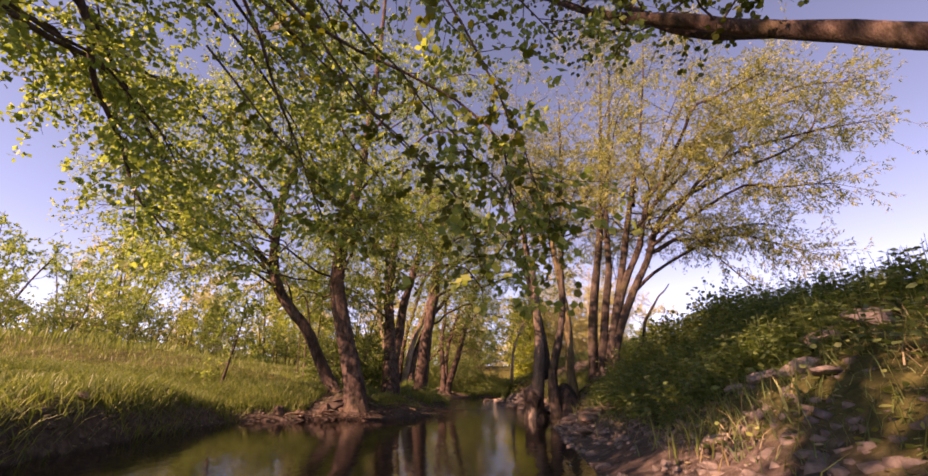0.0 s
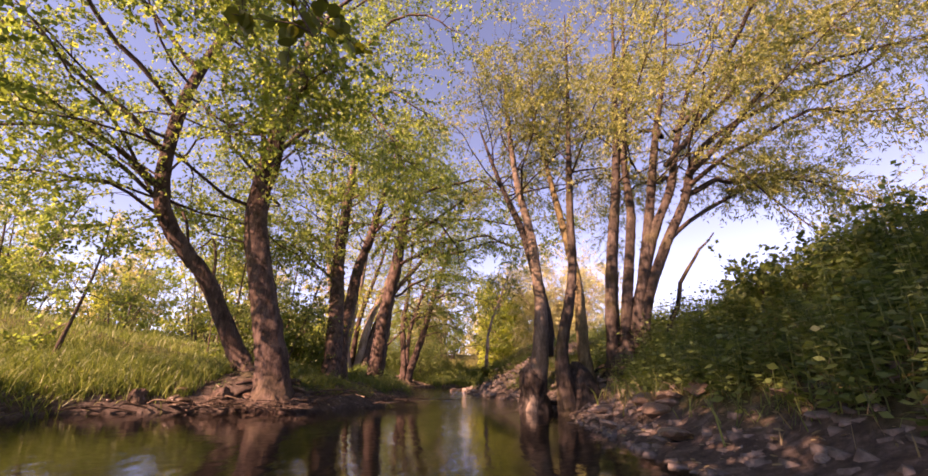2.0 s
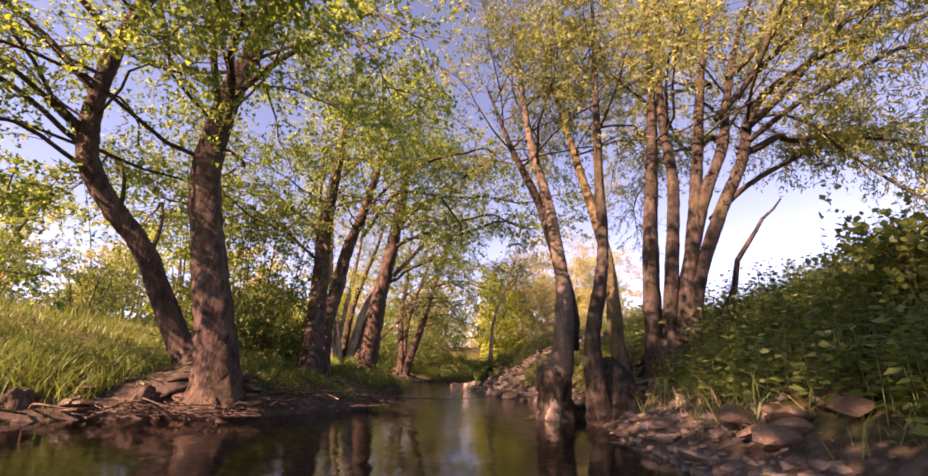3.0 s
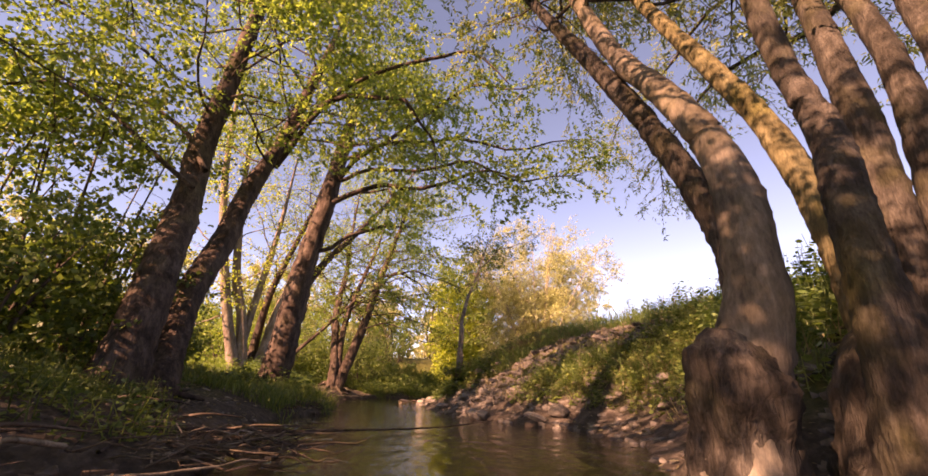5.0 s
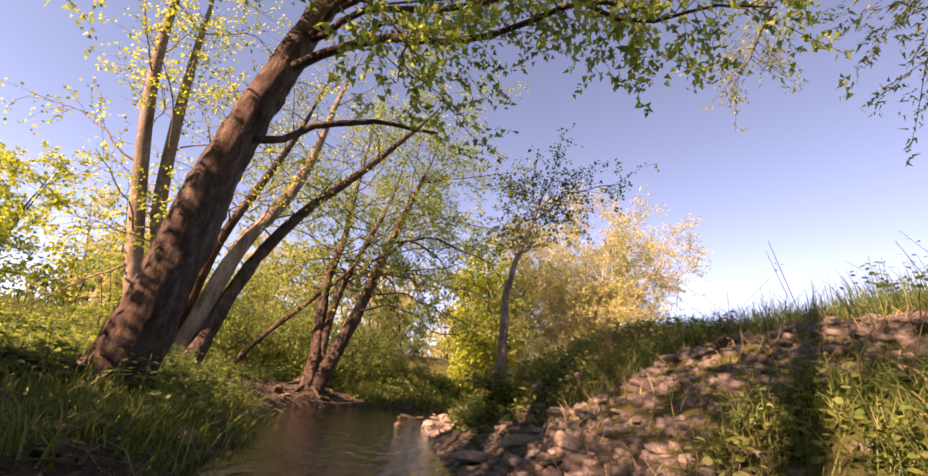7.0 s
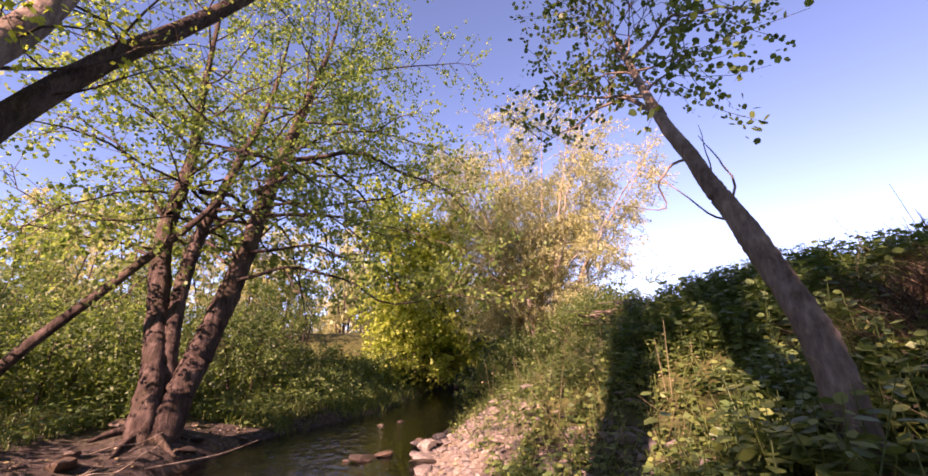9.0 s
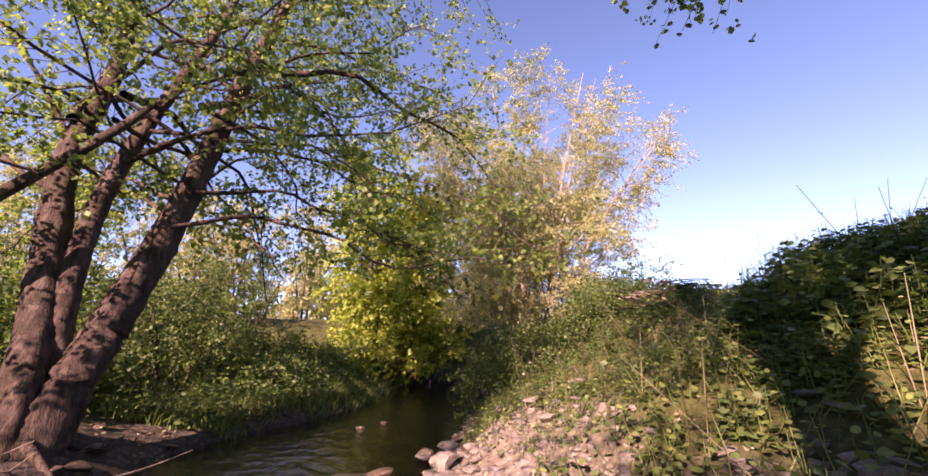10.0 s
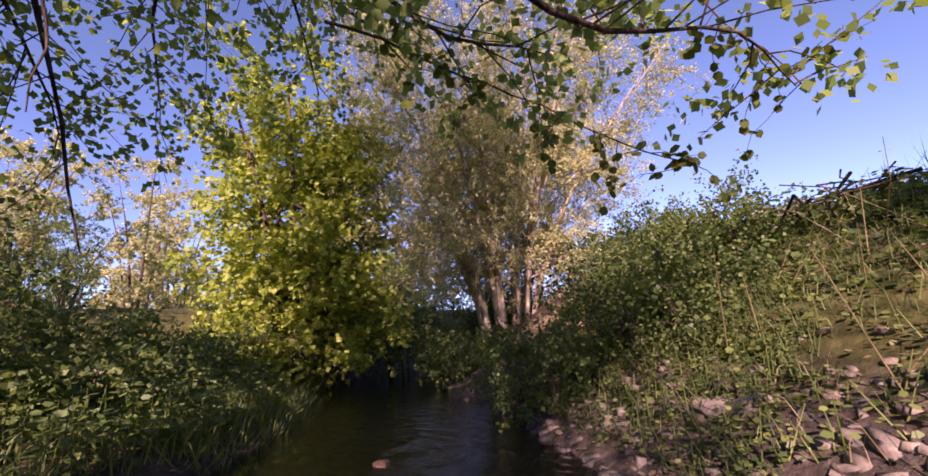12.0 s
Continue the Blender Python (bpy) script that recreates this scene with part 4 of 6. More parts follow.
# ---- trees whose boughs hang over the start, and unseen shade trees ----
tree("alder", (-3.6, 1.2, 0.5), "alder whose boughs hang low over the stream", [
    [(-3.6, 1.2, 0.2, 0.24), (-3.5, 1.3, 1.5, 0.17), (-3.3, 1.5, 3.2, 0.15), (-3.0, 1.9, 5.0, 0.12), (-2.7, 2.2, 7.5, 0.08), (-2.5, 2.4, 11, 0.02)]],
    31, ALDER_BARK, ALDER_LEAF, limbs=40, limb_from=0.35, low=3.6, limb_len=(2.0, 4.6), twigs=20, twig_len=(0.5, 1.2), sub=4, per_twig=17, leaf_size=(0.055, 0.085), shape=KITE, lean_to=(0.3, 0.2, 0),
    extra=[([(-3.0, 1.9, 5.0, 0.05), (-2.2, 3.6, 5.6, 0.035), (-1.4, 5.2, 5.4, 0.022), (-0.8, 6.4, 4.6, 0.006)], 30, 0.8),
           ([(-3.1, 1.8, 4.6, 0.05), (-3.0, 3.6, 5.0, 0.035), (-3.0, 5.2, 4.6, 0.022), (-2.9, 6.6, 3.6, 0.006)], 36, 0.8),
           ([(-3.0, 1.9, 5.0, 0.05), (-1.6, 4.8, 5.9, 0.035), (-0.8, 7.0, 5.1, 0.022), (-0.6, 8.2, 4.4, 0.012), (-0.5, 9.0, 3.9, 0.005)], 44, 0.7),
           ([(-3.0, 1.9, 5.0, 0.05), (-2.4, 4.8, 6.6, 0.035), (-1.7, 7.0, 6.8, 0.022), (-1.2, 8.6, 6.2, 0.006)], 40, 0.7),
           ([(-3.2, 1.6, 4.0, 0.05), (-3.6, 3.2, 4.8, 0.03), (-4.2, 4.8, 5.2, 0.02), (-4.8, 6.2, 4.6, 0.006)], 34, 0.85),
           ([(-3.0, 1.9, 5.0, 0.05), (-3.4, 3.8, 6.2, 0.03), (-4.4, 5.6, 6.6, 0.02), (-5.6, 7.0, 6.2, 0.006)], 34, 0.85),
           ([(-3.2, 1.6, 3.6, 0.04), (-2.4, 3.0, 3.9, 0.024), (-1.9, 4.2, 3.7, 0.016), (-1.6, 5.2, 3.1, 0.005)], 26, 0.85),
           ([(-3.2, 1.6, 4.0, 0.05), (-3.4, 4.0, 4.6, 0.035), (-4.0, 6.5, 4.4, 0.02), (-4.6, 8.6, 3.4, 0.006)], 50, 0.85),
           ([(-3.0, 1.9, 4.6, 0.05), (-2.7, 4.2, 4.2, 0.03), (-2.7, 6.0, 3.6, 0.018), (-2.9, 7.4, 2.8, 0.005)], 44, 0.85),
           ([(-3.2, 1.6, 4.4, 0.05), (-3.6, 4.4, 5.4, 0.035), (-3.6, 6.6, 5.4, 0.02), (-3.2, 8.2, 4.8, 0.006)], 56, 0.7),
           ([(-2.9, 2.0, 5.2, 0.05), (-2.4, 4.4, 5.8, 0.035), (-1.9, 6.4, 5.4, 0.02), (-1.5, 7.9, 4.4, 0.006)], 46, 0.8),
           ([(-2.8, 2.1, 5.8, 0.05), (-2.0, 4.6, 7.0, 0.035), (-1.0, 6.6, 6.6, 0.02), (-0.2, 8.0, 5.6, 0.006)], 46, 0.8),
           ([(-2.9, 2.0, 5.4, 0.05), (-1.2, 3.4, 6.0, 0.035), (0.4, 4.8, 5.8, 0.022), (1.6, 6.0, 5.0, 0.006)], 34, 0.8),
           ([(-2.9, 2.0, 5.2, 0.05), (-0.6, 2.7, 5.5, 0.025), (1.0, 4.1, 5.0, 0.014), (2.6, 4.9, 3.9, 0.006)], 34, 0.8),
           ([(-3.1, 1.8, 4.4, 0.045), (-2.0, 3.2, 4.9, 0.035), (-0.9, 4.3, 4.5, 0.022), (-0.3, 4.8, 3.7, 0.014), (-0.1, 5.3, 2.9, 0.009), (0.1, 5.5, 2.3, 0.006)], 20, 0.6),
           ([(-3.0, 1.9, 5.0, 0.07), (-2.3, 3.6, 4.7, 0.05), (-2.1, 4.6, 3.6, 0.03), (-2.0, 4.9, 2.9, 0.02), (-1.6, 5.3, 2.2, 0.006)], 16, 0.5),
           ([(-3.1, 1.8, 4.6, 0.08), (-1.4, 2.8, 4.8, 0.026), (0.2, 3.4, 4.0, 0.018), (1.2, 4.4, 3.1, 0.012), (2.0, 4.5, 2.4, 0.009), (2.2, 4.8, 1.8, 0.006)], 18, 0.5)])
# two alders out of view, added to cast shade on pool and right bank
for k, (x, y, z, tall) in enumerate([(-4.6, -2.6, 0.6, 11.0), (-1.8, -7.5, 0.5, 12.0)]):
    tree("alder", (x, y, z), "unseen tall alder added to shade the upper pool", [
        [(x, y, z - 0.3, 0.24), (x + 0.1, y + 0.1, z + 1.5, 0.18), (x + 0.2, y + 0.3, z + 0.4 * tall, 0.14), (x + 0.3, y + 0.4, z + 0.7 * tall, 0.09), (x + 0.4, y + 0.5, z + tall, 0.02)]],
        34 + k, ALDER_BARK, ALDER_LEAF, low=3.0, limbs=40, limb_from=0.3, limb_len=(2.2, 4.8), twigs=13, twig_len=(0.6, 1.3), sub=3, per_twig=10, leaf_size=(0.10, 0.15), bare=True)
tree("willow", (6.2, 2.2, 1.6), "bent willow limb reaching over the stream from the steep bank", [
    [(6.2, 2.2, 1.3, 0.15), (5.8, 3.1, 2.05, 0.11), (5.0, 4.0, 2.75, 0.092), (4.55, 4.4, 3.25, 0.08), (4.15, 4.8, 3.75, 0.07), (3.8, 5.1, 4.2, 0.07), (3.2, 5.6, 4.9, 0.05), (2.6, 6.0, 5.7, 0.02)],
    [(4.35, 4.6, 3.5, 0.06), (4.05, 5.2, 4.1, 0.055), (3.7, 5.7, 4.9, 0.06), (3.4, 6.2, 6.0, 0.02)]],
    33, ALDER_BARK, ALDER_SHADED, limbs=8, limb_from=0.55, limb_len=(0.8, 1.8), twigs=9, per_twig=8, leaf_size=(0.05, 0.075), shape=ROUND, foot=1.1)


def hanging_bough(rows, seed, count, label, leaf=ALDER_SHADED, size=(0.046, 0.07), lens=(0.25, 0.5)):
    """A bough close to the path: one branch, its twigs, and every leaf a piece of its own."""
    rng = np.random.default_rng(seed)
    root = thing("alder_bough", rows[0][:3], label, "branch")
    base = np.array(rows[0][:3])
    line = smooth_line(rows, 14)
    line[1:, :3] += np.cumsum(rng.normal(0, 0.022, (14, 3)), axis=0)
    v, f = tube(line[:, :3] - base, line[:, 3], 6, rng, 0.04)
    part("branch", mesh_data("branch", v, [f], TWIG_BARK, True), root)
    me = mesh_data("leaf", ROUND + np.array([0, 0.12, 0]), [np.arange(6)[None]], leaf)
    twig_count = max(6, count // 11)
    for q in range(twig_count):
        t = (0.1 + 0.9 * (q + rng.uniform(0, 1)) / twig_count) * 13.99
        i = min(int(t), 13)
        p = line[i, :3] + (line[i + 1, :3] - line[i, :3]) * (t - i)
        w = grow(rng, p, rng.normal(0, 1, 3) * (1, 1, 0.4) + np.array([0, 0, -0.35]), rng.uniform(*lens), 4, 0.25, -0.5)
        v, f = tube(w - base, np.linspace(0.004, 0.0015, 5), 3)
        twig = part("twig", mesh_data("twig", v, [f], TWIG_BARK), root)
        for k in range(count // twig_count):
            s = rng.uniform(0.15, 4 - 1e-3)
            c = w[int(s)] + (w[int(s) + 1] - w[int(s)]) * (s % 1) - base
            y = w[int(s) + 1] - w[int(s)] + rng.normal(0, 0.09, 3) - np.array([0, 0, 0.05])
            n = np.array([0, 0, 1.0]) + rng.normal(0, 0.55, 3)
            y /= np.linalg.norm(y)
            x = np.cross(y, n)
            x /= np.linalg.norm(x)
            z = np.cross(x, y)
            a = rng.uniform(*size)
            ob = new("leaf", me)
            ob.parent = twig
            ob.matrix_basis = Matrix([[x[r] * a * 0.92, y[r] * a, z[r] * a, c[r]] for r in range(3)] + [[0, 0, 0, 1]])


# leaf colour here already holds the shade under the canopy
hanging_bough([(0.2, 3.6, 3.9, 0.011), (1.1, 4.3, 2.7, 0.008), (1.6, 4.8, 2.2, 0.006), (1.8, 5.2, 1.75, 0.004)], 41, 290, "drooping alder bough with round leaves in shaded tones over the water")
hanging_bough([(1.4, 3.4, 3.6, 0.011), (2.0, 4.0, 2.7, 0.008), (2.3, 4.4, 2.1, 0.005), (2.35, 4.7, 1.65, 0.004)], 42, 290, "drooping alder bough with round leaves in shaded tones over the water")
hanging_bough([(-0.6, 4.2, 3.6, 0.011), (0.1, 5.0, 2.7, 0.008), (0.6, 5.6, 2.2, 0.005), (0.9, 6.0, 1.75, 0.004)], 43, 290, "drooping alder bough with round leaves in shaded tones over the water")
hanging_bough([(0.6, 3.0, 3.6, 0.010), (1.4, 3.9, 2.9, 0.007), (1.9, 4.6, 2.5, 0.008), (2.4, 5.2, 2.15, 0.004)], 47, 260, "drooping alder bough with round leaves in shaded tones over the water")
hanging_bough([(-0.2, 3.4, 4.0, 0.010), (0.6, 4.4, 3.2, 0.007), (1.2, 5.2, 2.8, 0.008), (1.6, 5.9, 2.4, 0.004)], 48, 260, "drooping alder bough with round leaves in shaded tones over the water")
hanging_bough([(0.3, 25.6, 3.3, 0.011), (1.2, 25.2, 2.9, 0.008), (1.8, 24.8, 2.4, 0.005), (2.2, 24.5, 1.9, 0.004)], 44, 230, "alder bough with leaves in shaded tones reaching over the stream")
hanging_bough([(0.2, 26.4, 2.7, 0.011), (0.9, 26.1, 2.5, 0.008), (1.5, 25.6, 2.1, 0.005), (1.8, 25.2, 1.7, 0.004)], 45, 200, "alder bough with leaves in shaded tones reaching over the stream")

# ---- bushes and trees behind ----
def bush(name, x, y, label, seed, leaf, tall, wide, count=7, **more):
    z = float(height(x, y))
    spec = dict(limbs=6, limb_from=0.12, limb_len=(0.5 * wide, 1.1 * wide), limb_up=0.35, twigs=9, twig_len=(0.25, 0.6), per_twig=10, bare=True, leaf_size=(0.04, 0.075), sides=5, category="bush", lobes=0.0)
    if abs(x) > 6 or y > 30.5:
        spec.update(shape=TIP, leaf_width=1.1, leaf_size=(0.05, 0.09))
    spec.update(more)
    return tree(name, (x, y, z), label, fan(x, y, count, tall, 0.6 * wide, 0.022, seed, z), seed, TWIG_BARK, leaf, **spec)


LEFT_BUSHES = [(-0.9, 29.4, 1.7, 1.0), (0.3, 31.3, 1.3, 0.9), (-2.2, 29.2, 2.3, 1.1), (-1.0, 31.6, 2.0, 1.1), (-3.6, 28.2, 2.6, 1.2), (-3.2, 30.8, 2.9, 1.3), (-5.2, 29.6, 3.2, 1.4),
               (-4.6, 27.0, 1.9, 1.0), (-6.4, 27.6, 2.6, 1.2), (-5.4, 32.5, 3.6, 1.5), (-7.6, 30.5, 3.6, 1.5), (1.2, 33.2, 1.4, 0.9), (-3.2, 27.2, 1.1, 0.7), (-2.6, 33.5, 3.0, 1.4), (1.7, 32.8, 0.8, 0.8), (3.4, 35.0, 1.2, 1.1), (5.0, 36.0, 1.4, 1.2), (6.6, 36.8, 1.6, 1.3), (8.4, 37.2, 1.8, 1.4), (10.2, 37.6, 1.9, 1.5), (6.4, 38.6, 2.2, 1.6), (9.4, 39.8, 2.4, 1.7),
               (-6.4, 34.6, 4.6, 1.8), (-9.0, 33.6, 4.4, 1.8), (-3.6, 35.8, 4.4, 1.8), (-11.6, 34.4, 4.8, 2.0), (-8.6, 28.6, 3.8, 1.6), (-10.6, 31.0, 4.2, 1.8), (-1.6, 36.6, 4.2, 1.7)]
for k, (x, y, tall, wide) in enumerate(LEFT_BUSHES):
    bush("willow_bush", x, y, "dense green willow bush on the grassy bank", 50 + k, BUSH_LEAF, (0.58 if x < -1.5 else 0.85 if x > 2 else 0.3 if y < 30 else 0.42) * tall, (0.5 if -1.5 < x < 2 else 0.8) * wide)
for k, (x, y, tall, wide, leaf) in enumerate([(-3.9, 17.2, 0.5, 0.5, BUSH_LEAF), (-3.4, 15.3, 1.7, 0.9, BUSH_LEAF), (-4.4, 16.4, 1.8, 1.0, BUSH_LEAF), (-5.6, 24.6, 1.6, 1.0, ALDER_LEAF), (-7.6, 25.6, 2.0, 1.2, ALDER_LEAF),
                                              (-10.6, 18.0, 1.6, 1.6, BUSH_LEAF), (-12.5, 16.5, 1.7, 1.7, BUSH_LEAF), (-14.5, 15.0, 1.7, 1.7, BUSH_LEAF), (-16.5, 13.5, 1.7, 1.7, BUSH_LEAF), (-3.3, 13.8, 1.5, 0.8, BUSH_LEAF), (-3.9, 14.6, 1.3, 0.8, BUSH_LEAF), (-8.6, 19.5, 1.3, 1.0, BUSH_LEAF)]):
    bush("hazel_bush", x, y, "leafy hazel bush at the edge of the meadow", 80 + k, leaf, tall, wide)
for k, (x, y, tall, wide) in enumerate([(4.7, 26.0, 0.5, 0.4), (4.2, 25.7, 0.3, 0.3), (7.6, 29.0, 1.1, 0.8), (5.6, 27.0, 0.5, 0.45), (6.4, 27.8, 0.6, 0.5), (5.2, 9.6, 0.35, 0.3), (5.7, 8.8, 0.4, 0.35), (5.4, 33.6, 2.0, 1.0), (6.6, 33.0, 1.6, 0.9), (7.4, 31.6, 1.2, 0.8), (6.6, 31.4, 0.9, 0.7), (8.2, 32.4, 1.6, 1.0), (4.4, 30.2, 0.5, 0.4), (3.1, 25.9, 0.4, 0.4), (3.7, 26.5, 0.5, 0.45), (2.9, 27.0, 0.35, 0.35)]):
    bush("elder_bush", x, y, "dark green elder bush on the slope", 95 + k, BUSH_LEAF, tall, wide, **(dict(leaf_size=(0.024, 0.048), per_twig=17) if 25 < y < 28 else {}))
for k, (x, y, tall, wide) in enumerate([(-3.8, 15.5, 4.0, 1.4), (-4.7, 14.7, 4.2, 1.5)]):
    bush("hazel", x, y, "tall shaded hazel with thin dark stems behind the alders", 91 + k, ALDER_LEAF if k % 2 else BUSH_LEAF, tall, wide, low=2.3, limbs=6, per_twig=7, leaf_size=(0.05, 0.085))
tree("sapling", (-4.6, 10.4, 0.6), "thin sapling with bright yellow-green leaves on the bank", [
    [(-4.6, 10.4, 0.4, 0.03), (-4.5, 10.45, 1.1, 0.025), (-4.4, 10.5, 2.0, 0.015), (-4.4, 10.5, 2.8, 0.006)]], 97, TWIG_BARK, ALDER_LEAF, limbs=9, limb_from=0.4, limb_len=(0.5, 1.0), limb_up=0.0,
    twigs=7, twig_len=(0.2, 0.45), per_twig=12, leaf_size=(0.04, 0.065), shape=ROUND, sides=6, flat=1.0)

far_a = tree("far_tree", (-20, 22, 1.6), "distant broad tree with dull green crown", fan(-20, 22, 4, 8.5, 2.4, 0.09, 8, 1.7), 101, TWIG_BARK, ALDER_LEAF,
             bare=True, limbs=9, limb_from=0.15, limb_len=(1.6, 3.4), twigs=9, twig_len=(0.5, 1.1), per_twig=17, leaf_size=(0.12, 0.20), sides=4, shape=TIP, leaf_width=1.0, joined=True, group="far trees")
far_b = tree("far_tree", (-26, 34, 1.8), "distant tree with thin lilac-brown spring crown", fan(-26, 34, 4, 9.5, 2.6, 0.08, 9, 1.9), 103, TWIG_BARK, ASH_LEAF,
             bare=True, limbs=9, limb_from=0.1, limb_len=(1.6, 3.2), twigs=12, twig_len=(0.5, 1.1), per_twig=22, leaf_size=(0.12, 0.2), leaf_width=1.1, sides=4, shape=TIP, joined=True, group="far trees")
far_c = tree("far_tree", (-15, 28, 1.6), "distant round tree with yellow-green crown", fan(-15, 28, 4, 6.0, 2.0, 0.07, 10, 1.6), 105, TWIG_BARK, YELLOW_LEAF,
             bare=True, limbs=9, limb_from=0.1, limb_len=(1.4, 2.8), twigs=9, twig_len=(0.4, 0.9), per_twig=17, leaf_size=(0.10, 0.16), sides=4, shape=TIP, leaf_width=1.0, joined=True, group="far trees")
FAR = [(far_a, -30, 22, 1.0, 40), (far_a, -34, 30, 1.1, 130), (far_a, -27, 38, 0.9, 200), (far_a, -20, 44, 0.9, 80), (far_a, -36, 14, 1.1, 300), (far_c, -24, 31, 0.7, 60),
       (far_b, -24, 48, 1.0, 30), (far_b, -16, 50, 0.9, 100), (far_b, -7, 58, 0.8, 220), (far_b, -38, 36, 1.2, 70), (far_b, 1, 62, 0.7, 310), (far_b, -12, 44, 0.7, 60), (far_b, -30, 50, 1.1, 12),
       (far_c, -14, 38, 0.6, 20), (far_c, -20, 38, 0.7, 140), (far_c, 3, 46, 0.45, 250), (far_c, -6, 44, 0.5, 190), (far_c, 11, 50, 0.8, 90), (far_b, -4, 47, 0.6, 15),
       (far_b, -7.5, 37.5, 0.55, 40), (far_b, -5, 38, 0.42, 120), (far_b, -10.5, 39, 0.65, 250), (far_b, -2.5, 40, 0.55, 310), (far_b, 0.5, 45, 0.7, 20), (far_a, -1.5, 47, 0.5, 80), (far_b, 2.5, 52, 0.85, 140), (far_a, 2.0, 44, 0.36, 200), (far_b, -4.5, 44, 0.7, 270), (far_a, -10, 36, 0.5, 75), (far_a, -13, 33, 0.5, 160), (far_a, -7, 39, 0.45, 265), (far_b, -16, 36, 0.7, 5), (far_a, -3, 41, 0.36, 330), (far_a, 9.5, 41, 0.4, 111), (far_a, 12, 45, 0.5, 222), (far_c, 6.5, 40, 0.45, 333), (far_a, 15, 48, 0.6, 33), (far_a, 12.5, 43, 0.6, 15), (far_c, 8.0, 39.5, 0.5, 44), (far_b, 16, 52, 0.8, 200), (far_a, -19, 21, 0.42, 100), (far_a, -22, 17, 0.45, 210), (far_a, -25, 13, 0.5, 280), (far_a, -17, 25, 0.36, 30),
       (far_a, -10, -16, 0.9, 20), (far_a, 0, -14, 0.9, 200)]
for ob, x, y, size, turn in FAR:
    c = copy_thing(ob, pose(x, y, float(height(x, y)) - 0.1, 0, 0, turn))
    c.scale = (size, size, size)


def far_wood(name, label, leaf, seed, clumps, tall, per=70):
    """A distant belt of woodland behind the meadow: uneven clumps of foliage, too far to count."""
    r = np.random.default_rng(seed)
    heap = Heap()
    for k in range(clumps):
        u = r.uniform(0, 1)
        x, y = -62 + 92 * u + r.normal(0, 2), 12 + 62 * math.sin(1.6 * u) + r.normal(0, 4)
        h = r.uniform(*tall) * (0.75 + 0.25 * math.sin(9 * u + seed) * math.sin(23 * u))
        w = h * r.uniform(0.3, 0.5)
        d = r.normal(0, 1, (per, 3))
        d *= (r.uniform(0.35, 1, per) ** 0.4 / np.linalg.norm(d, axis=1))[:, None]
        at = np.array([x, y, float(height(x, y)) + 0.52 * h]) + d * np.array([w, w, 0.52 * h])
        v, f = leaves(at, r.normal(0, 1, (per, 3)), np.array([0, 0, 1.0]) + r.normal(0, 0.5, (per, 3)), r.uniform(0.3, 0.6, per), 1.0, TIP)
        heap.add(v, f)
    tagged(new(name, heap.data(name, leaf)), label, "wood", kind="stuff")


far_wood("far_wood", "distant belt of dull green trees behind the meadow", BUSH_LEAF, 111, 260, (3.5, 6.5))
far_wood("far_spring_wood", "distant belt of pale spring trees with opening leaves", ASH_LEAF, 112, 120, (4.5, 8.0))


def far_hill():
    """A low ridge on the horizon beyond the plain, distance haze painted in as blue-grey."""
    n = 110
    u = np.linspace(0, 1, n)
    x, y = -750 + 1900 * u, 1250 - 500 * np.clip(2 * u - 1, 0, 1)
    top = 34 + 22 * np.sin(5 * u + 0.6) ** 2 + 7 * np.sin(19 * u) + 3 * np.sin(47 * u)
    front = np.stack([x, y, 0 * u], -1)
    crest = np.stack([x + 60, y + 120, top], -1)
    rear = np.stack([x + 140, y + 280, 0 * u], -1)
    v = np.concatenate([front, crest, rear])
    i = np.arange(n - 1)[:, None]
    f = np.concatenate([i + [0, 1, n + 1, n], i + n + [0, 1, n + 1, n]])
    tagged(new("backdrop", mesh_data("backdrop", v, [f], HILL, True)), "low wooded ridge on the horizon, haze painted in blue-grey", "hill", kind="structure")


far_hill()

# ---- grass and herbs ----
def strew(rng, n, side, d_lo, d_hi, y_lo, y_hi, keep=None, lean_near=1.0):
    """Places on a bank: d metres from the shore, y along the stream."""
    d = d_lo + (d_hi - d_lo) * rng.uniform(0, 1, n) ** lean_near
    y = rng.uniform(y_lo, y_hi, n)
    x = shore_left(y) - d if side == "left" else shore_right(y) + d
    ok = np.ones(n, bool) if keep is None else keep(x, y, d, rng)
    x, y = x[ok], y[ok]
    return np.stack([x, y, height(x, y) - 0.02], -1)


def grass(name, label, places, rng, tall, wide, mat, lean=0.35):
    """Blades of three faces each, bent over at the tip."""
    n = len(places)
    h = rng.uniform(*tall, n)[:, None]
    a = rng.uniform(0, 2 * np.pi, n)
    side = np.stack([np.cos(a), np.sin(a), 0 * a], -1) * rng.uniform(*wide, n)[:, None]
    b = rng.uniform(0, 2 * np.pi, n)
    bend = np.stack([np.cos(b), np.sin(b), 0 * b], -1) * h * lean * rng.uniform(0.2, 1.3, n)[:, None]
    up = np.array([0, 0, 1.0])
    mid = places + 0.6 * h * up + 0.35 * bend
    v = np.stack([places - side, places + side, mid + 0.8 * side, mid - 0.8 * side, places + h * up * 0.95 + bend], 1).reshape(-1, 3)
    k = 5 * np.arange(n)[:, None]
    ob = new(name, mesh_data(name, v, [k + [0, 1, 2, 3], k + [3, 2, 4]], mat))
    return tagged(ob, label, "grass", kind="stuff")


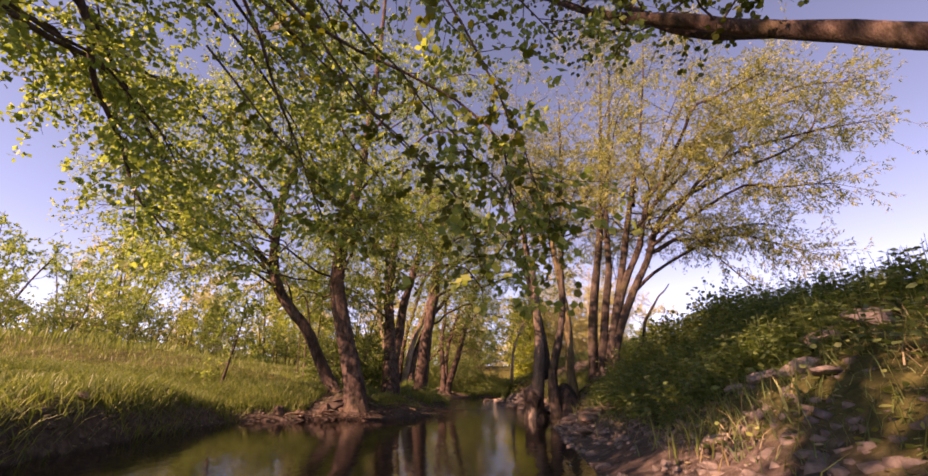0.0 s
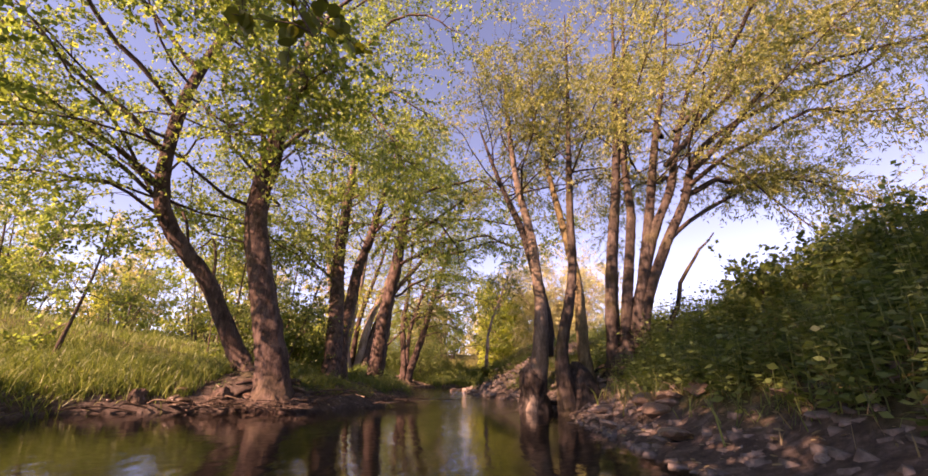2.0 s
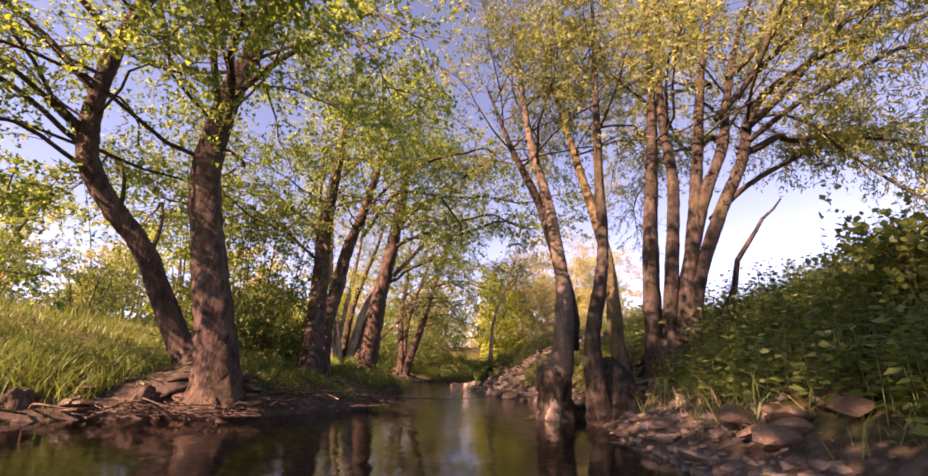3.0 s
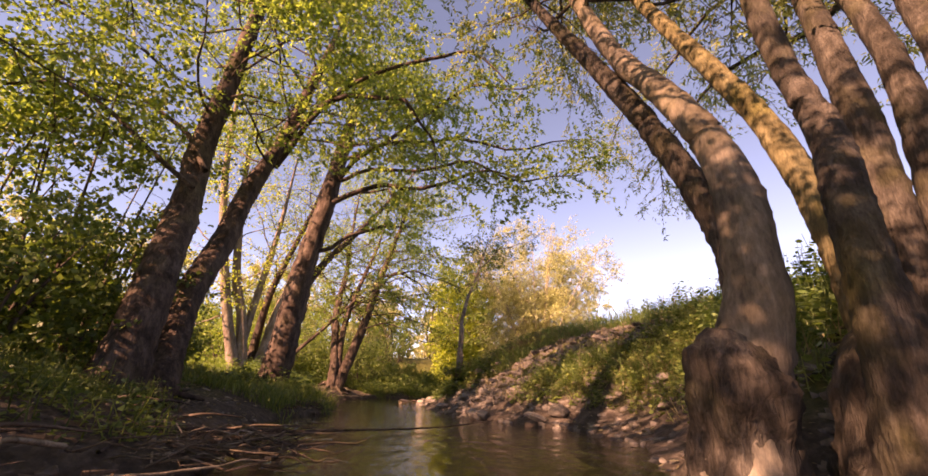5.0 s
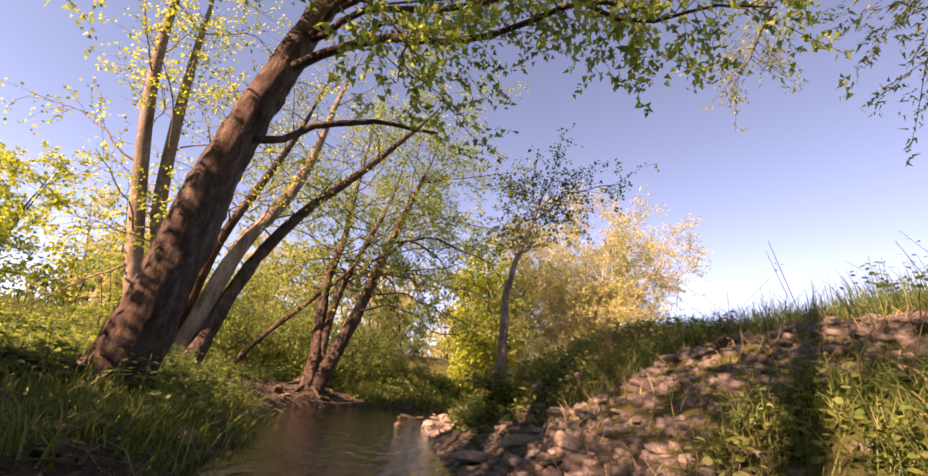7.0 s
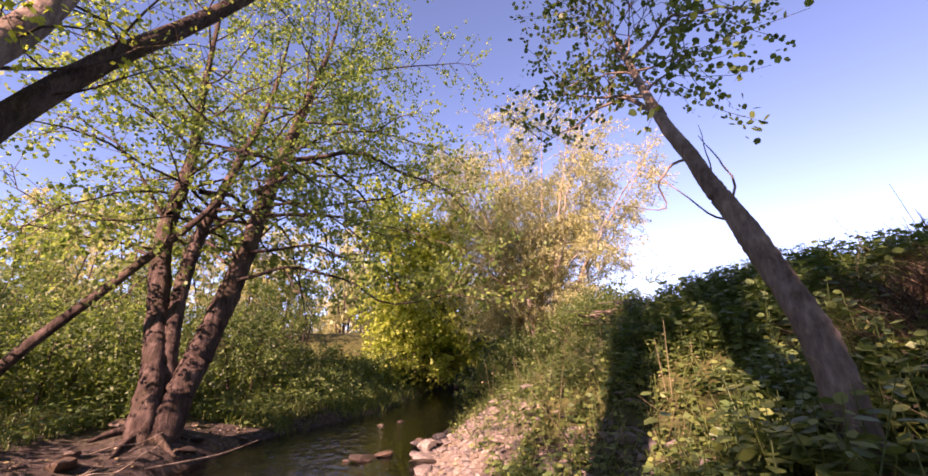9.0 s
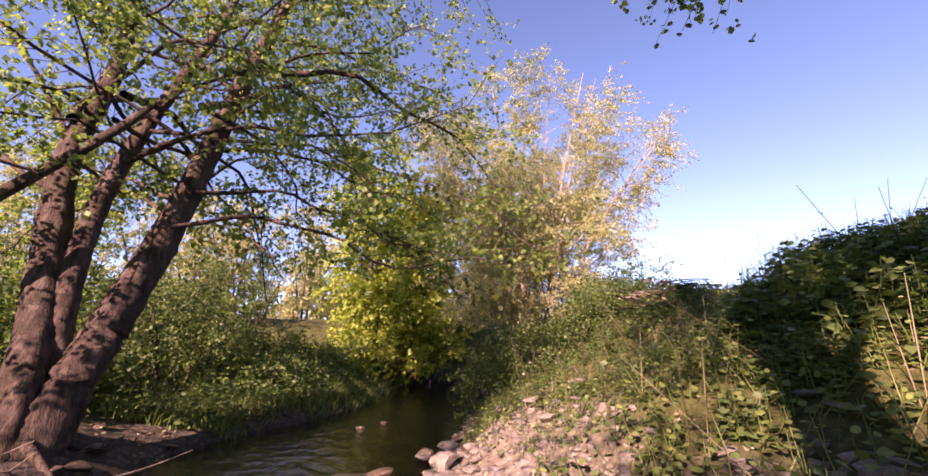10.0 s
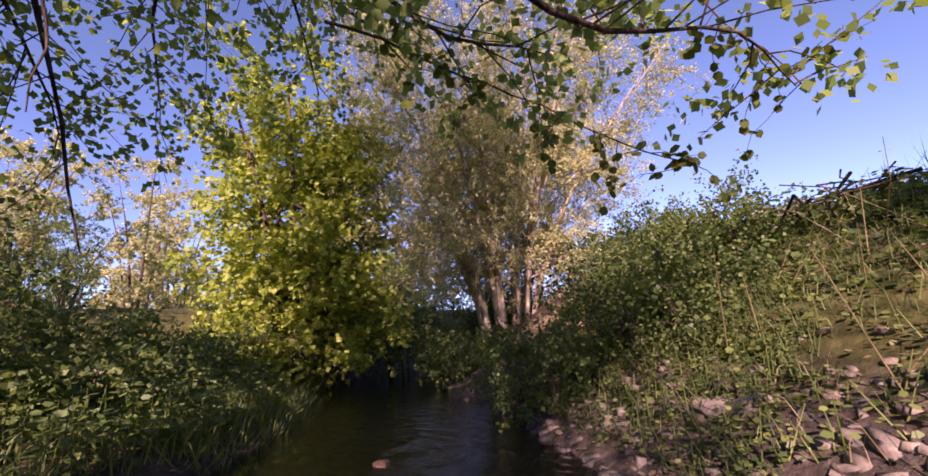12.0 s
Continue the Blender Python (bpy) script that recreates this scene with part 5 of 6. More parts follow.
def herbs(name, label, places, rng, tall, leaf_size, mat, nodes=7, width=0.55, splay=0.25, shape=ROUND, low=0.15):
    """Upright herbs: a stalk with pairs of leaves, larger below."""
    n = len(places)
    h = rng.uniform(*tall, n)
    a = rng.uniform(0, 2 * np.pi, n)
    lean = np.stack([np.cos(a), np.sin(a), 0 * a], -1) * (h * splay * rng.uniform(0, 1, n))[:, None]
    top = places + lean + np.stack([0 * h, 0 * h, h], -1)
    heap = Heap()
    ring = np.array([[1, 0, 0], [-0.5, 0.87, 0], [-0.5, -0.87, 0]])
    v = np.concatenate([places[:, None] + 0.005 * ring, top[:, None] + 0.002 * ring], 1).reshape(-1, 3)
    k = 6 * np.arange(n)[:, None]
    heap.add(v, np.concatenate([k + [0, 1, 4, 3], k + [1, 2, 5, 4], k + [2, 0, 3, 5]]))
    for q in range(nodes):
        t = low + (1 - low) * (q + rng.uniform(0, 0.6, n)) / nodes
        t = np.minimum(t, 1)[:, None]
        at = places + (top - places) * t
        az = a + q * 1.57 + rng.uniform(-0.4, 0.4, n)
        for flip in (0, np.pi):
            out = np.stack([np.cos(az + flip), np.sin(az + flip), rng.uniform(-0.45, 0.25, n)], -1)
            up = np.array([0, 0, 1.0]) + rng.normal(0, 0.45, (n, 3))
            s = rng.uniform(*leaf_size, n) * (1.15 - 0.5 * t[:, 0])
            v, f = leaves(at + 0.02 * out, out, up, s, width, shape)
            heap.add(v, f)
    return tagged(new(name, heap.data(name, mat)), label, "plants", kind="stuff")


def litter(name, label, places, rng, size, mat):
    """Fallen leaves lying flat, some curled up at an edge."""
    n = len(places)
    a = rng.uniform(0, 2 * np.pi, n)
    ahead = np.stack([np.cos(a), np.sin(a), rng.normal(0, 0.25, n)], -1)
    up = np.array([0, 0, 1.0]) + rng.normal(0, 0.3, (n, 3))
    v, f = leaves(places + np.array([0, 0, 0.03]), ahead, up, rng.uniform(*size, n), 0.6, BLUNT)
    return tagged(new(name, mesh_data(name, v, [f], mat)), label, "leaf litter", kind="stuff")


rng = np.random.default_rng(7)


def off_mud(x, y, d, r):
    """Away from the bare mud under the alders."""
    return ~(((y > 9.8) & (y < 16.0) & (d < 1.5) & (x > -2.5)) | ((y > 21.5) & (y < 26.8) & (d < 1.3)))


def gappy(scale, level):
    """Keeps places in uneven patches."""
    return lambda x, y, d, r: lumps(x * scale + 3, y * scale) + r.normal(0, 0.12, len(x)) > level


not_scree = lambda x, y, d, r: ~((np.abs(y - 18.6 + 0.35 * d) < 0.9 + 0.25 * np.sin(3 * d)) & (d < 3.9))  # noqa: E731
grass("meadow_grass", "sunlit meadow grass on the gentle bank", strew(rng, 48000, "left", 0.5, 9, 3, 30, off_mud, 1.3), rng, (0.06, 0.22), (0.004, 0.009), GRASS_LEAF, 0.8)
grass("far_meadow_grass", "pale meadow grass farther up the slope", strew(rng, 26000, "left", 8, 26, 0, 33), rng, (0.15, 0.4), (0.01, 0.02), GRASS_LEAF)
grass("bank_grass", "dark tufts of grass hanging over the muddy edge", strew(rng, 18000, "left", 0.2, 1.2, 1, 33.5, lambda x, y, d, r: off_mud(x, y, d, r) & gappy(1.1, -0.15)(x, y, d, r)), rng, (0.1, 0.3), (0.004, 0.008), GRASS_LEAF, 0.7)
grass("crest_grass", "tall feathery grass along the top of the bank", strew(rng, 24000, "right", 4.2, 9, 3, 23.5, gappy(0.8, -0.3)), rng, (0.12, 0.42), (0.003, 0.006), NETTLE_LEAF, 0.6)
grass("slope_grass", "short grass between stones on the slope", strew(rng, 26000, "right", 0.6, 5, 2, 30.5, lambda x, y, d, r: not_scree(x, y, d, r) & gappy(1.2, 0.0)(x, y, d, r)), rng, (0.06, 0.22), (0.002, 0.004), NETTLE_LEAF, 0.8)
grass("shore_grass", "broad pale green blades at the water's edge", strew(rng, 500, "right", 0.35, 1.2, 3.5, 11.5, gappy(1.6, 0.35)), rng, (0.15, 0.4), (0.005, 0.010), BRAMBLE_LEAF, 0.7)
grass("tuft_grass", "dark long-bladed tufts of grass by the pool", strew(rng, 2600, "right", 0.5, 2.2, 4, 12, gappy(1.5, 0.2)), rng, (0.12, 0.36), (0.002, 0.005), NETTLE_LEAF, 0.9)
grass("crest_stalks", "thin dry stalks standing on the crest", strew(rng, 500, "right", 3.4, 5.6, 20, 27), rng, (0.2, 0.6), (0.0015, 0.003), DRY_LEAF, 0.25)
grass("plateau_grass", "rough grass on the plain beyond the bank", strew(rng, 16000, "right", 8, 26, 0, 31), rng, (0.3, 0.7), (0.008, 0.016), GRASS_LEAF)
for k, (ylo, yhi, n, dlo, dhi, tall, level) in enumerate([(2.5, 9, 2000, 1.6, 5.2, (0.2, 0.6), 0.0), (8, 15.0, 2200, 1.2, 5.2, (0.3, 0.85), -0.12), (14.4, 17.4, 1000, 1.8, 5.0, (0.2, 0.55), -0.1), (20.5, 22.8, 950, 1.9, 3.7, (0.2, 0.45), -0.2), (19.7, 22.3, 420, 0.4, 1.8, (0.12, 0.32), -0.2),
                                                          (12, 19.0, 1000, 3.8, 6.2, (0.25, 0.75), -0.1), (6.0, 11.6, 1900, 0.75, 3.4, (0.2, 0.55), -0.5), (24.2, 27.6, 1300, 2.4, 5.8, (0.1, 0.3), -0.05)]):
    herbs("nettle_patch", "patch of dark green nettles on the slope", strew(rng, n, "right", dlo, dhi, ylo, yhi, lambda x, y, d, r: not_scree(x, y, d, r) & gappy(0.9, level)(x, y, d, r)), rng, tall, (0.06, 0.11), NETTLE_LEAF, shape=ROUND if k in (1, 3) else KITE, width=0.6)
for k, (ylo, yhi, n, dlo, dhi) in enumerate([(14.0, 17.6, 800, 0.5, 3.2), (18.9, 23.0, 900, 0.4, 3.0), (12.5, 18.5, 900, 0.8, 4.4), (23.0, 28.5, 800, 0.5, 4.4), (3, 9, 220, 0.6, 3.6)]):
    herbs("bramble_patch", "low bramble with light green leaves among stones", strew(rng, n, "right", dlo, dhi, ylo, yhi, not_scree), rng, (0.08, 0.26) if k in (3, 4) else (0.12, 0.34), (0.028, 0.05) if k == 3 else (0.036, 0.068), BRAMBLE_LEAF, nodes=4, width=0.8, splay=0.9)
herbs("broad_bramble", "bramble with broad bright green leaves in the sun", strew(rng, 260, "right", 0.3, 2.6, 19.0, 21.2, gappy(1.4, -0.1)), rng, (0.08, 0.3), (0.055, 0.095), BRAMBLE_LEAF, nodes=3, width=0.85, splay=1.0)
herbs("foot_bramble", "bramble shoots round the foot of the slender tree", np.stack([1.38 + rng.normal(0, 0.2, 90), 19.95 + rng.normal(0, 0.22, 90), np.full(90, 0.72)], -1), rng, (0.1, 0.36), (0.05, 0.09), BRAMBLE_LEAF, nodes=4, width=0.7, splay=0.7)
grass("ridge_grass", "tall fine grass on the crest against the sky", strew(rng, 11000, "right", 3.2, 6.4, 17.5, 23.5, gappy(0.7, -0.5)), rng, (0.2, 0.55), (0.002, 0.005), NETTLE_LEAF, 0.5)
turn, out = rng.uniform(0, 6.28, 2600), rng.uniform(0, 1, 2600) ** 0.6
bracken_x, bracken_y = 2.9 + 0.75 * out * np.cos(turn), 20.3 + 0.5 * out * np.sin(turn)
grass("dead_bracken", "collapsed brown bracken heaped on the slope", np.stack([bracken_x, bracken_y, height(bracken_x, bracken_y) + 0.12 * (1 - out)], -1), rng, (0.08, 0.3), (0.002, 0.005), BRACKEN_LEAF, 2.4)
grass("bank_top_grass", "lush long grass on top of the muddy bank", strew(rng, 16000, "left", 0.35, 4.5, 8.0, 11.3, off_mud), rng, (0.1, 0.32), (0.003, 0.006), GRASS_LEAF, 0.9)
herbs("bank_top_herbs", "sunlit herbs in the grass of the bank", strew(rng, 420, "left", 0.6, 4.0, 7.5, 12.0, off_mud), rng, (0.12, 0.4), (0.04, 0.08), GRASS_LEAF, nodes=5, shape=KITE)
herbs("dark_herbs", "dense dark leafy herbs under the alders", strew(rng, 1500, "left", 0.35, 2.6, 11.6, 14.4, gappy(0.9, -0.5)), rng, (0.05, 0.22), (0.028, 0.052), BUSH_LEAF, nodes=5, shape=KITE, splay=0.8)
grass("slope_tufts", "fresh green grass tufts over the stony slope", strew(rng, 22000, "right", 1.0, 5.0, 13.0, 20.5, lambda x, y, d, r: not_scree(x, y, d, r) & gappy(1.1, -0.2)(x, y, d, r)), rng, (0.1, 0.34), (0.002, 0.005), NETTLE_LEAF, 0.8)
grass("dead_grass", "matted dead grass and stalks on the slope", strew(rng, 8000, "right", 0.5, 5.0, 2, 19, gappy(1.6, 0.05)), rng, (0.06, 0.3), (0.003, 0.006), DRY_LEAF, 1.3)
litter("leaf_litter", "brown dead leaves and bits of bark strewn over the slope", strew(rng, 9000, "right", 0.0, 4.6, 2.5, 28.5, gappy(0.9, -0.25)), rng, (0.02, 0.065), DRY_LEAF)
litter("mud_litter", "dark dead leaves lying on the muddy bank", strew(rng, 4500, "left", -0.05, 2.2, 3, 29, gappy(0.9, -0.2)), rng, (0.02, 0.06), DRY_LEAF)
herbs("low_herbs", "low mixed herbs covering the slope", strew(rng, 1700, "right", 0.9, 5.0, 22.5, 28.5, gappy(1.3, -0.25)), rng, (0.06, 0.24), (0.04, 0.08), BUSH_LEAF, nodes=3, width=0.7, splay=0.8, shape=BLUNT)
herbs("shore_herbs", "dense low dark herbs above the bend of the stream", strew(rng, 1500, "right", 0.25, 2.6, 24.9, 28.0, gappy(1.0, -0.3)), rng, (0.06, 0.26), (0.03, 0.055), BUSH_LEAF, nodes=5, width=0.6, splay=0.7, shape=KITE)
herbs("dead_bramble", "brown dead bramble stalks tangled on the slope", strew(rng, 500, "right", 0.8, 4.6, 14, 28, gappy(1.1, -0.1)), rng, (0.2, 0.7), (0.03, 0.06), DRY_LEAF, nodes=3, width=0.4, splay=1.4, shape=KITE)
grass("dry_grass", "dry straw-coloured grass on the sunlit slope", strew(rng, 5000, "right", 0.6, 5.0, 22.5, 30, gappy(1.4, 0.1)), rng, (0.06, 0.24), (0.0015, 0.003), DRY_LEAF, 0.9)
grass("edge_grass", "long grass hanging over the edge of the water", strew(rng, 9000, "left", -0.08, 0.5, 3, 33.5, lambda x, y, d, r: off_mud(x, y, d, r) & gappy(1.7, -0.1)(x, y, d, r)), rng, (0.1, 0.35), (0.004, 0.008), GRASS_LEAF, 1.4)
herbs("left_bank_herbs", "leafy herbs hanging over the shaded bank", strew(rng, 1400, "left", 0.3, 1.8, 18, 33.5, off_mud), rng, (0.15, 0.5), (0.06, 0.11), NETTLE_LEAF, nodes=5)
herbs("crest_herbs", "tall feathery herbs along the crest of the bank", strew(rng, 240, "right", 3.8, 6.4, 12, 20, gappy(1.0, 0.15)), rng, (0.15, 0.6), (0.03, 0.07), NETTLE_LEAF, nodes=7, width=0.25, shape=KITE)
herbs("shade_herbs", "dark low herbs on the shaded mud", strew(rng, 500, "left", 0.4, 2.2, 10.5, 17, gappy(1.2, 0.0)), rng, (0.1, 0.3), (0.04, 0.08), NETTLE_LEAF, nodes=4, shape=KITE)
herbs("meadow_herbs", "yellow-green herbs in the meadow edge", strew(rng, 1000, "left", 1.6, 5.0, 16, 30, gappy(0.9, 0.0)), rng, (0.15, 0.4), (0.06, 0.11), ALDER_LEAF, nodes=5)

# ---- stones, roots and dead wood ----
def stone_mesh(seed, mat):
    r = np.random.default_rng(seed)
    bm = bmesh.new()
    bmesh.ops.create_icosphere(bm, subdivisions=2, radius=0.5)
    cuts = [(Vector(r.normal(0, 1, 3)).normalized(), r.uniform(0.22, 0.4)) for _ in range(9)]
    for v in bm.verts:
        for n, dist in cuts:
            over = v.co.dot(n) - dist
            if over > 0:
                v.co -= n * over * 0.9
        v.co *= 1 + 0.06 * noise.noise(v.co * 5 + Vector((seed, 0, 0)))
        v.co.z *= 0.5
    me = bpy.data.meshes.new("stone")
    bm.to_mesh(me)
    bm.free()
    me.materials.append(mat)
    return me


STONES = [stone_mesh(s, STONE) for s in range(7)]
SCREE = [stone_mesh(s + 40, SCREE_STONE) for s in range(5)]
WET = [stone_mesh(s + 20, WET_STONE) for s in range(5)]


def strew_stones(places, kinds, lo, hi, label, group):
    for p in places:
        s = lo * (hi / lo) ** float(rng.uniform(0, 1) ** 1.6)
        ob = new("stone", kinds[int(rng.integers(len(kinds)))])
        ob.matrix_basis = pose(p[0], p[1], p[2] + 0.02 + 0.12 * s, *rng.uniform(-18, 18, 2), rng.uniform(0, 360)) @ Matrix.Diagonal((s * rng.uniform(0.8, 1.5), s, s * rng.uniform(0.6, 1.1), 1))
        tagged(ob, label, "stone", group)


in_scree = lambda x, y, d, r: ~not_scree(x, y, d, r)  # noqa: E731
strew_stones(strew(rng, 40, "right", 0.0, 1.3, 14.6, 19.4), STONES, 0.10, 0.42, "angular tan-grey stone on the stony bank", "bank stones")
strew_stones(strew(rng, 90, "right", 0.2, 4.2, 15.5, 21.5, in_scree), SCREE, 0.07, 0.3, "broken stone lying on the bare scree", "scree stones")
strew_stones(strew(rng, 62, "right", -0.15, 1.5, 21.6, 25.4), STONES, 0.08, 0.3, "pale sunlit stone at the water's edge", "shore stones")
strew_stones(strew(rng, 28, "right", -0.1, 0.9, 3, 13), STONES, 0.10, 0.32, "flat brown slab at the edge of the pool", "pool slabs")
strew_stones(strew(rng, 12, "right", -0.05, 1.1, 6.5, 10.8), WET, 0.2, 0.36, "large flat brown slab on the shore of the pool", "shore slabs")
strew_stones(strew(rng, 14, "left", -0.15, 0.35, 9.6, 11.3), WET, 0.12, 0.34, "dark stone under the bank edge", "bank edge stones")
strew_stones(strew(rng, 22, "left", -0.2, 1.2, 22.0, 26.5), WET, 0.12, 0.4, "mossy brown stone on the shaded mud", "mud stones")
strew_stones([(1.99, 19.49, 0.82), (1.5, 20.05, 0.66), (2.2, 19.3, 0.9), (1.75, 19.6, 0.75)], STONES, 0.16, 0.34, "brown slab among the brambles", "bramble slabs")
strew_stones([(0.58, 24.1, 0.02), (0.75, 24.35, 0.03), (0.85, 24.0, 0.05), (0.7, 24.7, 0.03)], STONES, 0.18, 0.34, "pale rounded boulder at the water's edge", "boulders")
strew_stones(strew(rng, 16, "right", 1.2, 3.4, 2.5, 7.5), STONES, 0.15, 0.5, "sunlit slab half buried in the dark slope", "slope slabs")
strew_stones(strew(rng, 18, "left", -0.1, 0.7, 5, 27), WET, 0.10, 0.30, "dark wet stone at the foot of the bank", "wet stones")
strew_stones([(0.0, 24.5, -0.04), (0.25, 24.6, -0.04), (-0.2, 24.55, -0.05), (0.9, 27.1, -0.05), (0.6, 23.8, -0.02), (1.3, 25.3, 0.0), (0.5, 26.9, -0.06), (0.75, 24.9, 0.0), (0.0, 22.6, -0.06)], WET, 0.16, 0.36,
             "wet stone breaking the surface of the stream", "stream stones")


def rubble(name, label, places, r, lo, hi, mat):
    """Small broken stone, far too much to count."""
    heap = Heap()
    cube = np.array([[x, y, z] for z in (-0.3, 0.3) for y in (-0.5, 0.5) for x in (-0.6, 0.6)])
    quads = np.array([[0, 2, 3, 1], [4, 5, 7, 6], [0, 1, 5, 4], [2, 6, 7, 3], [0, 4, 6, 2], [1, 3, 7, 5]])
    for p in places:
        m = np.array(Euler(r.uniform((-0.4, -0.4, 0), (0.4, 0.4, 6.28))).to_matrix())
        heap.add(p + (cube * r.uniform(0.6, 1.2, (8, 3))) @ m.T * r.uniform(lo, hi), quads)
    tagged(new(name, heap.data(name, mat)), label, "stones", kind="stuff")


rubble("scree", "small broken stones covering the bare slope", strew(rng, 7500, "right", 0.1, 4.2, 15, 22, in_scree), rng, 0.02, 0.11, SCREE_STONE)
rubble("shore_rubble", "small tan stones along the shore", strew(rng, 3400, "right", -0.1, 1.2, 3, 28, gappy(1.3, -0.2)), rng, 0.03, 0.10, STONE)
rubble("slope_rubble", "small stones and clods on the dark slope", strew(rng, 1500, "right", 0.8, 4.5, 2, 15, gappy(1.2, 0.05)), rng, 0.02, 0.09, SCREE_STONE)
rubble("pale_rubble", "small pale sunlit stones along the lower shore", strew(rng, 750, "right", -0.15, 1.2, 21.2, 24.8), rng, 0.02, 0.08, STONE)
rubble("muddy_rubble", "small dark stones and debris on the mud", strew(rng, 1200, "left", -0.1, 0.8, 5, 27, gappy(1.3, -0.1)), rng, 0.02, 0.08, WET_STONE)


def stick(name, rows, mat, label, category, sides=6):
    line = smooth_line(rows, 4 * len(rows))
    v, f = tube(line[:, :3] - np.array(rows[0][:3]), line[:, 3], sides, rng, 0.05)
    ob = new(name, mesh_data(name, v, [f], mat, True))
    ob.location = rows[0][:3]
    return tagged(ob, label, category)


stick("fallen_branch", [(-1.0, 13.3, 0.12, 0.016), (-0.4, 13.9, 0.06, 0.013), (0.2, 14.3, 0.05, 0.011), (0.7, 14.85, 0.03, 0.008), (1.1, 14.95, 0.06, 0.006), (1.6, 15.4, 0.1, 0.003)], ALDER_BARK, "thin dead branch lying across the stream", "branch")
stick("fallen_branch", [(-2.3, 24.7, 0.12, 0.012), (-1.7, 25.2, 0.10, 0.010), (-1.3, 25.6, 0.16, 0.005)], DEAD_WOOD, "bleached stick on the muddy shore", "branch")
stick("fallen_log", [(2.2, 22.2, 0.42, 0.03), (2.6, 21.6, 0.62, 0.028), (3.0, 21.0, 0.9, 0.02)], DEAD_WOOD, "dead stick lying in the brambles", "branch")
stick("leaning_branch", [(-4.5, 25.5, 0.75, 0.075), (-4.0, 25.45, 1.4, 0.068), (-3.1, 25.38, 2.3, 0.058), (-2.3, 25.3, 3.1, 0.045), (-2.0, 25.3, 3.5, 0.03)], ALDER_BARK, "dead branch leaning from the bank against the alder", "branch", 10)
for k in range(7):
    x, y, a = float(rng.uniform(-3.0, -1.9)), float(rng.uniform(23.6, 25.0)), float(rng.uniform(-0.6, 1.2))
    n, z = float(rng.uniform(0.4, 0.9)), float(height(x, y)) + 0.03
    stick("fallen_branch", [(x, y, z, 0.010), (x + 0.35 * n * math.cos(a), y + 0.35 * n * math.sin(a), z + 0.05, 0.008), (x + 0.7 * n * math.cos(a + 0.25), y + 0.7 * n * math.sin(a + 0.25), z + 0.03, 0.006), (x + n * math.cos(a + 0.1), y + n * math.sin(a + 0.1), z + 0.12, 0.003)],
          DEAD_WOOD, "pale bare stick lying on the shaded mud", "branch", 5)
for k in range(36):
    y = float(rng.uniform(9.6, 14.5))
    x = float(shore_left(y)) - float(rng.uniform(-0.15, 0.6))
    a, n = float(rng.uniform(0, 6.28)), float(rng.uniform(0.25, 0.8))
    z = max(float(height(x, y)), 0.0) + 0.02
    stick("driftwood", [(x, y, z, 0.012), (x + 0.5 * n * math.cos(a), y + 0.5 * n * math.sin(a), z + 0.06, 0.010), (x + n * math.cos(a + 0.3), y + n * math.sin(a + 0.3), z + 0.03, 0.004)],
          DEAD_WOOD if k % 6 == 0 else TWIG_BARK, "small twisted driftwood stick on the mud", "branch", 4)["group"] = "driftwood"


def roots(x, y, z, n, reach, seed, mat):
    """Bare roots that run out from the foot of a tree."""
    r = np.random.default_rng(seed)
    root = thing("tree_roots", (x, y, z), "bare tangled roots at the foot of the trunks", "roots")
    for k in range(n):
        a = 2 * np.pi * k / n + r.uniform(-0.4, 0.4)
        ln = reach * r.uniform(0.6, 1.2)
        rows = []
        for s in (0, 0.3, 0.6, 1.0):
            px, py = x + s * ln * math.cos(a + 0.4 * s), y + s * ln * math.sin(a + 0.4 * s)
            g = max(float(height(px, py)), -0.05)
            rows.append((px - x, py - y, (g - z) * min(1, 2 * s) + 0.25 * (1 - s) ** 2 + 0.01, 0.06 * (1 - 0.75 * s)))
        line = smooth_line(rows, 10)
        v, f = tube(line[:, :3], line[:, 3], 7, r, 0.06)
        part("root", mesh_data("root", v, [f], mat, True), root)


roots(2.35, 12.45, 0.0, 6, 0.5, 1, WILLOW_BARK)
roots(3.85, 12.6, 0.45, 6, 0.6, 2, WILLOW_BARK)
roots(-1.65, 11.0, 0.1, 9, 0.8, 3, ALDER_BARK)
roots(-2.0, 14.5, 0.15, 8, 0.7, 4, ALDER_BARK)
roots(-2.3, 18.45, 0.1, 8, 0.8, 5, ALDER_BARK)
roots(-2.5, 25.4, 0.16, 9, 0.5, 6, ALDER_BARK)


def brush_pile(x, y, seed):
    r = np.random.default_rng(seed)
    z = float(height(x, y))
    root = thing("brush_pile", (x, y, z), "heap of brown dead branches on top of the bank", "brush pile")
    for k in range(90):
        a, ln = r.uniform(-0.5, 0.5) + (0 if k % 3 else 1.4), r.uniform(0.5, 1.2)
        c = np.array([r.normal(0, 0.28), r.normal(0, 0.25), abs(r.normal(0.10, 0.10))])
        d = np.array([math.cos(a), math.sin(a), r.uniform(-0.15, 0.15)]) * ln / 2
        line = np.array([c - d, c + r.normal(0, 0.03, 3), c + d])
        v, f = tube(line, np.array([1, 0.8, 0.4]) * r.uniform(0.006, 0.018), 5)
        part("stick", mesh_data("stick", v, [f], DEAD_WOOD if k % 2 else ALDER_BARK), root)


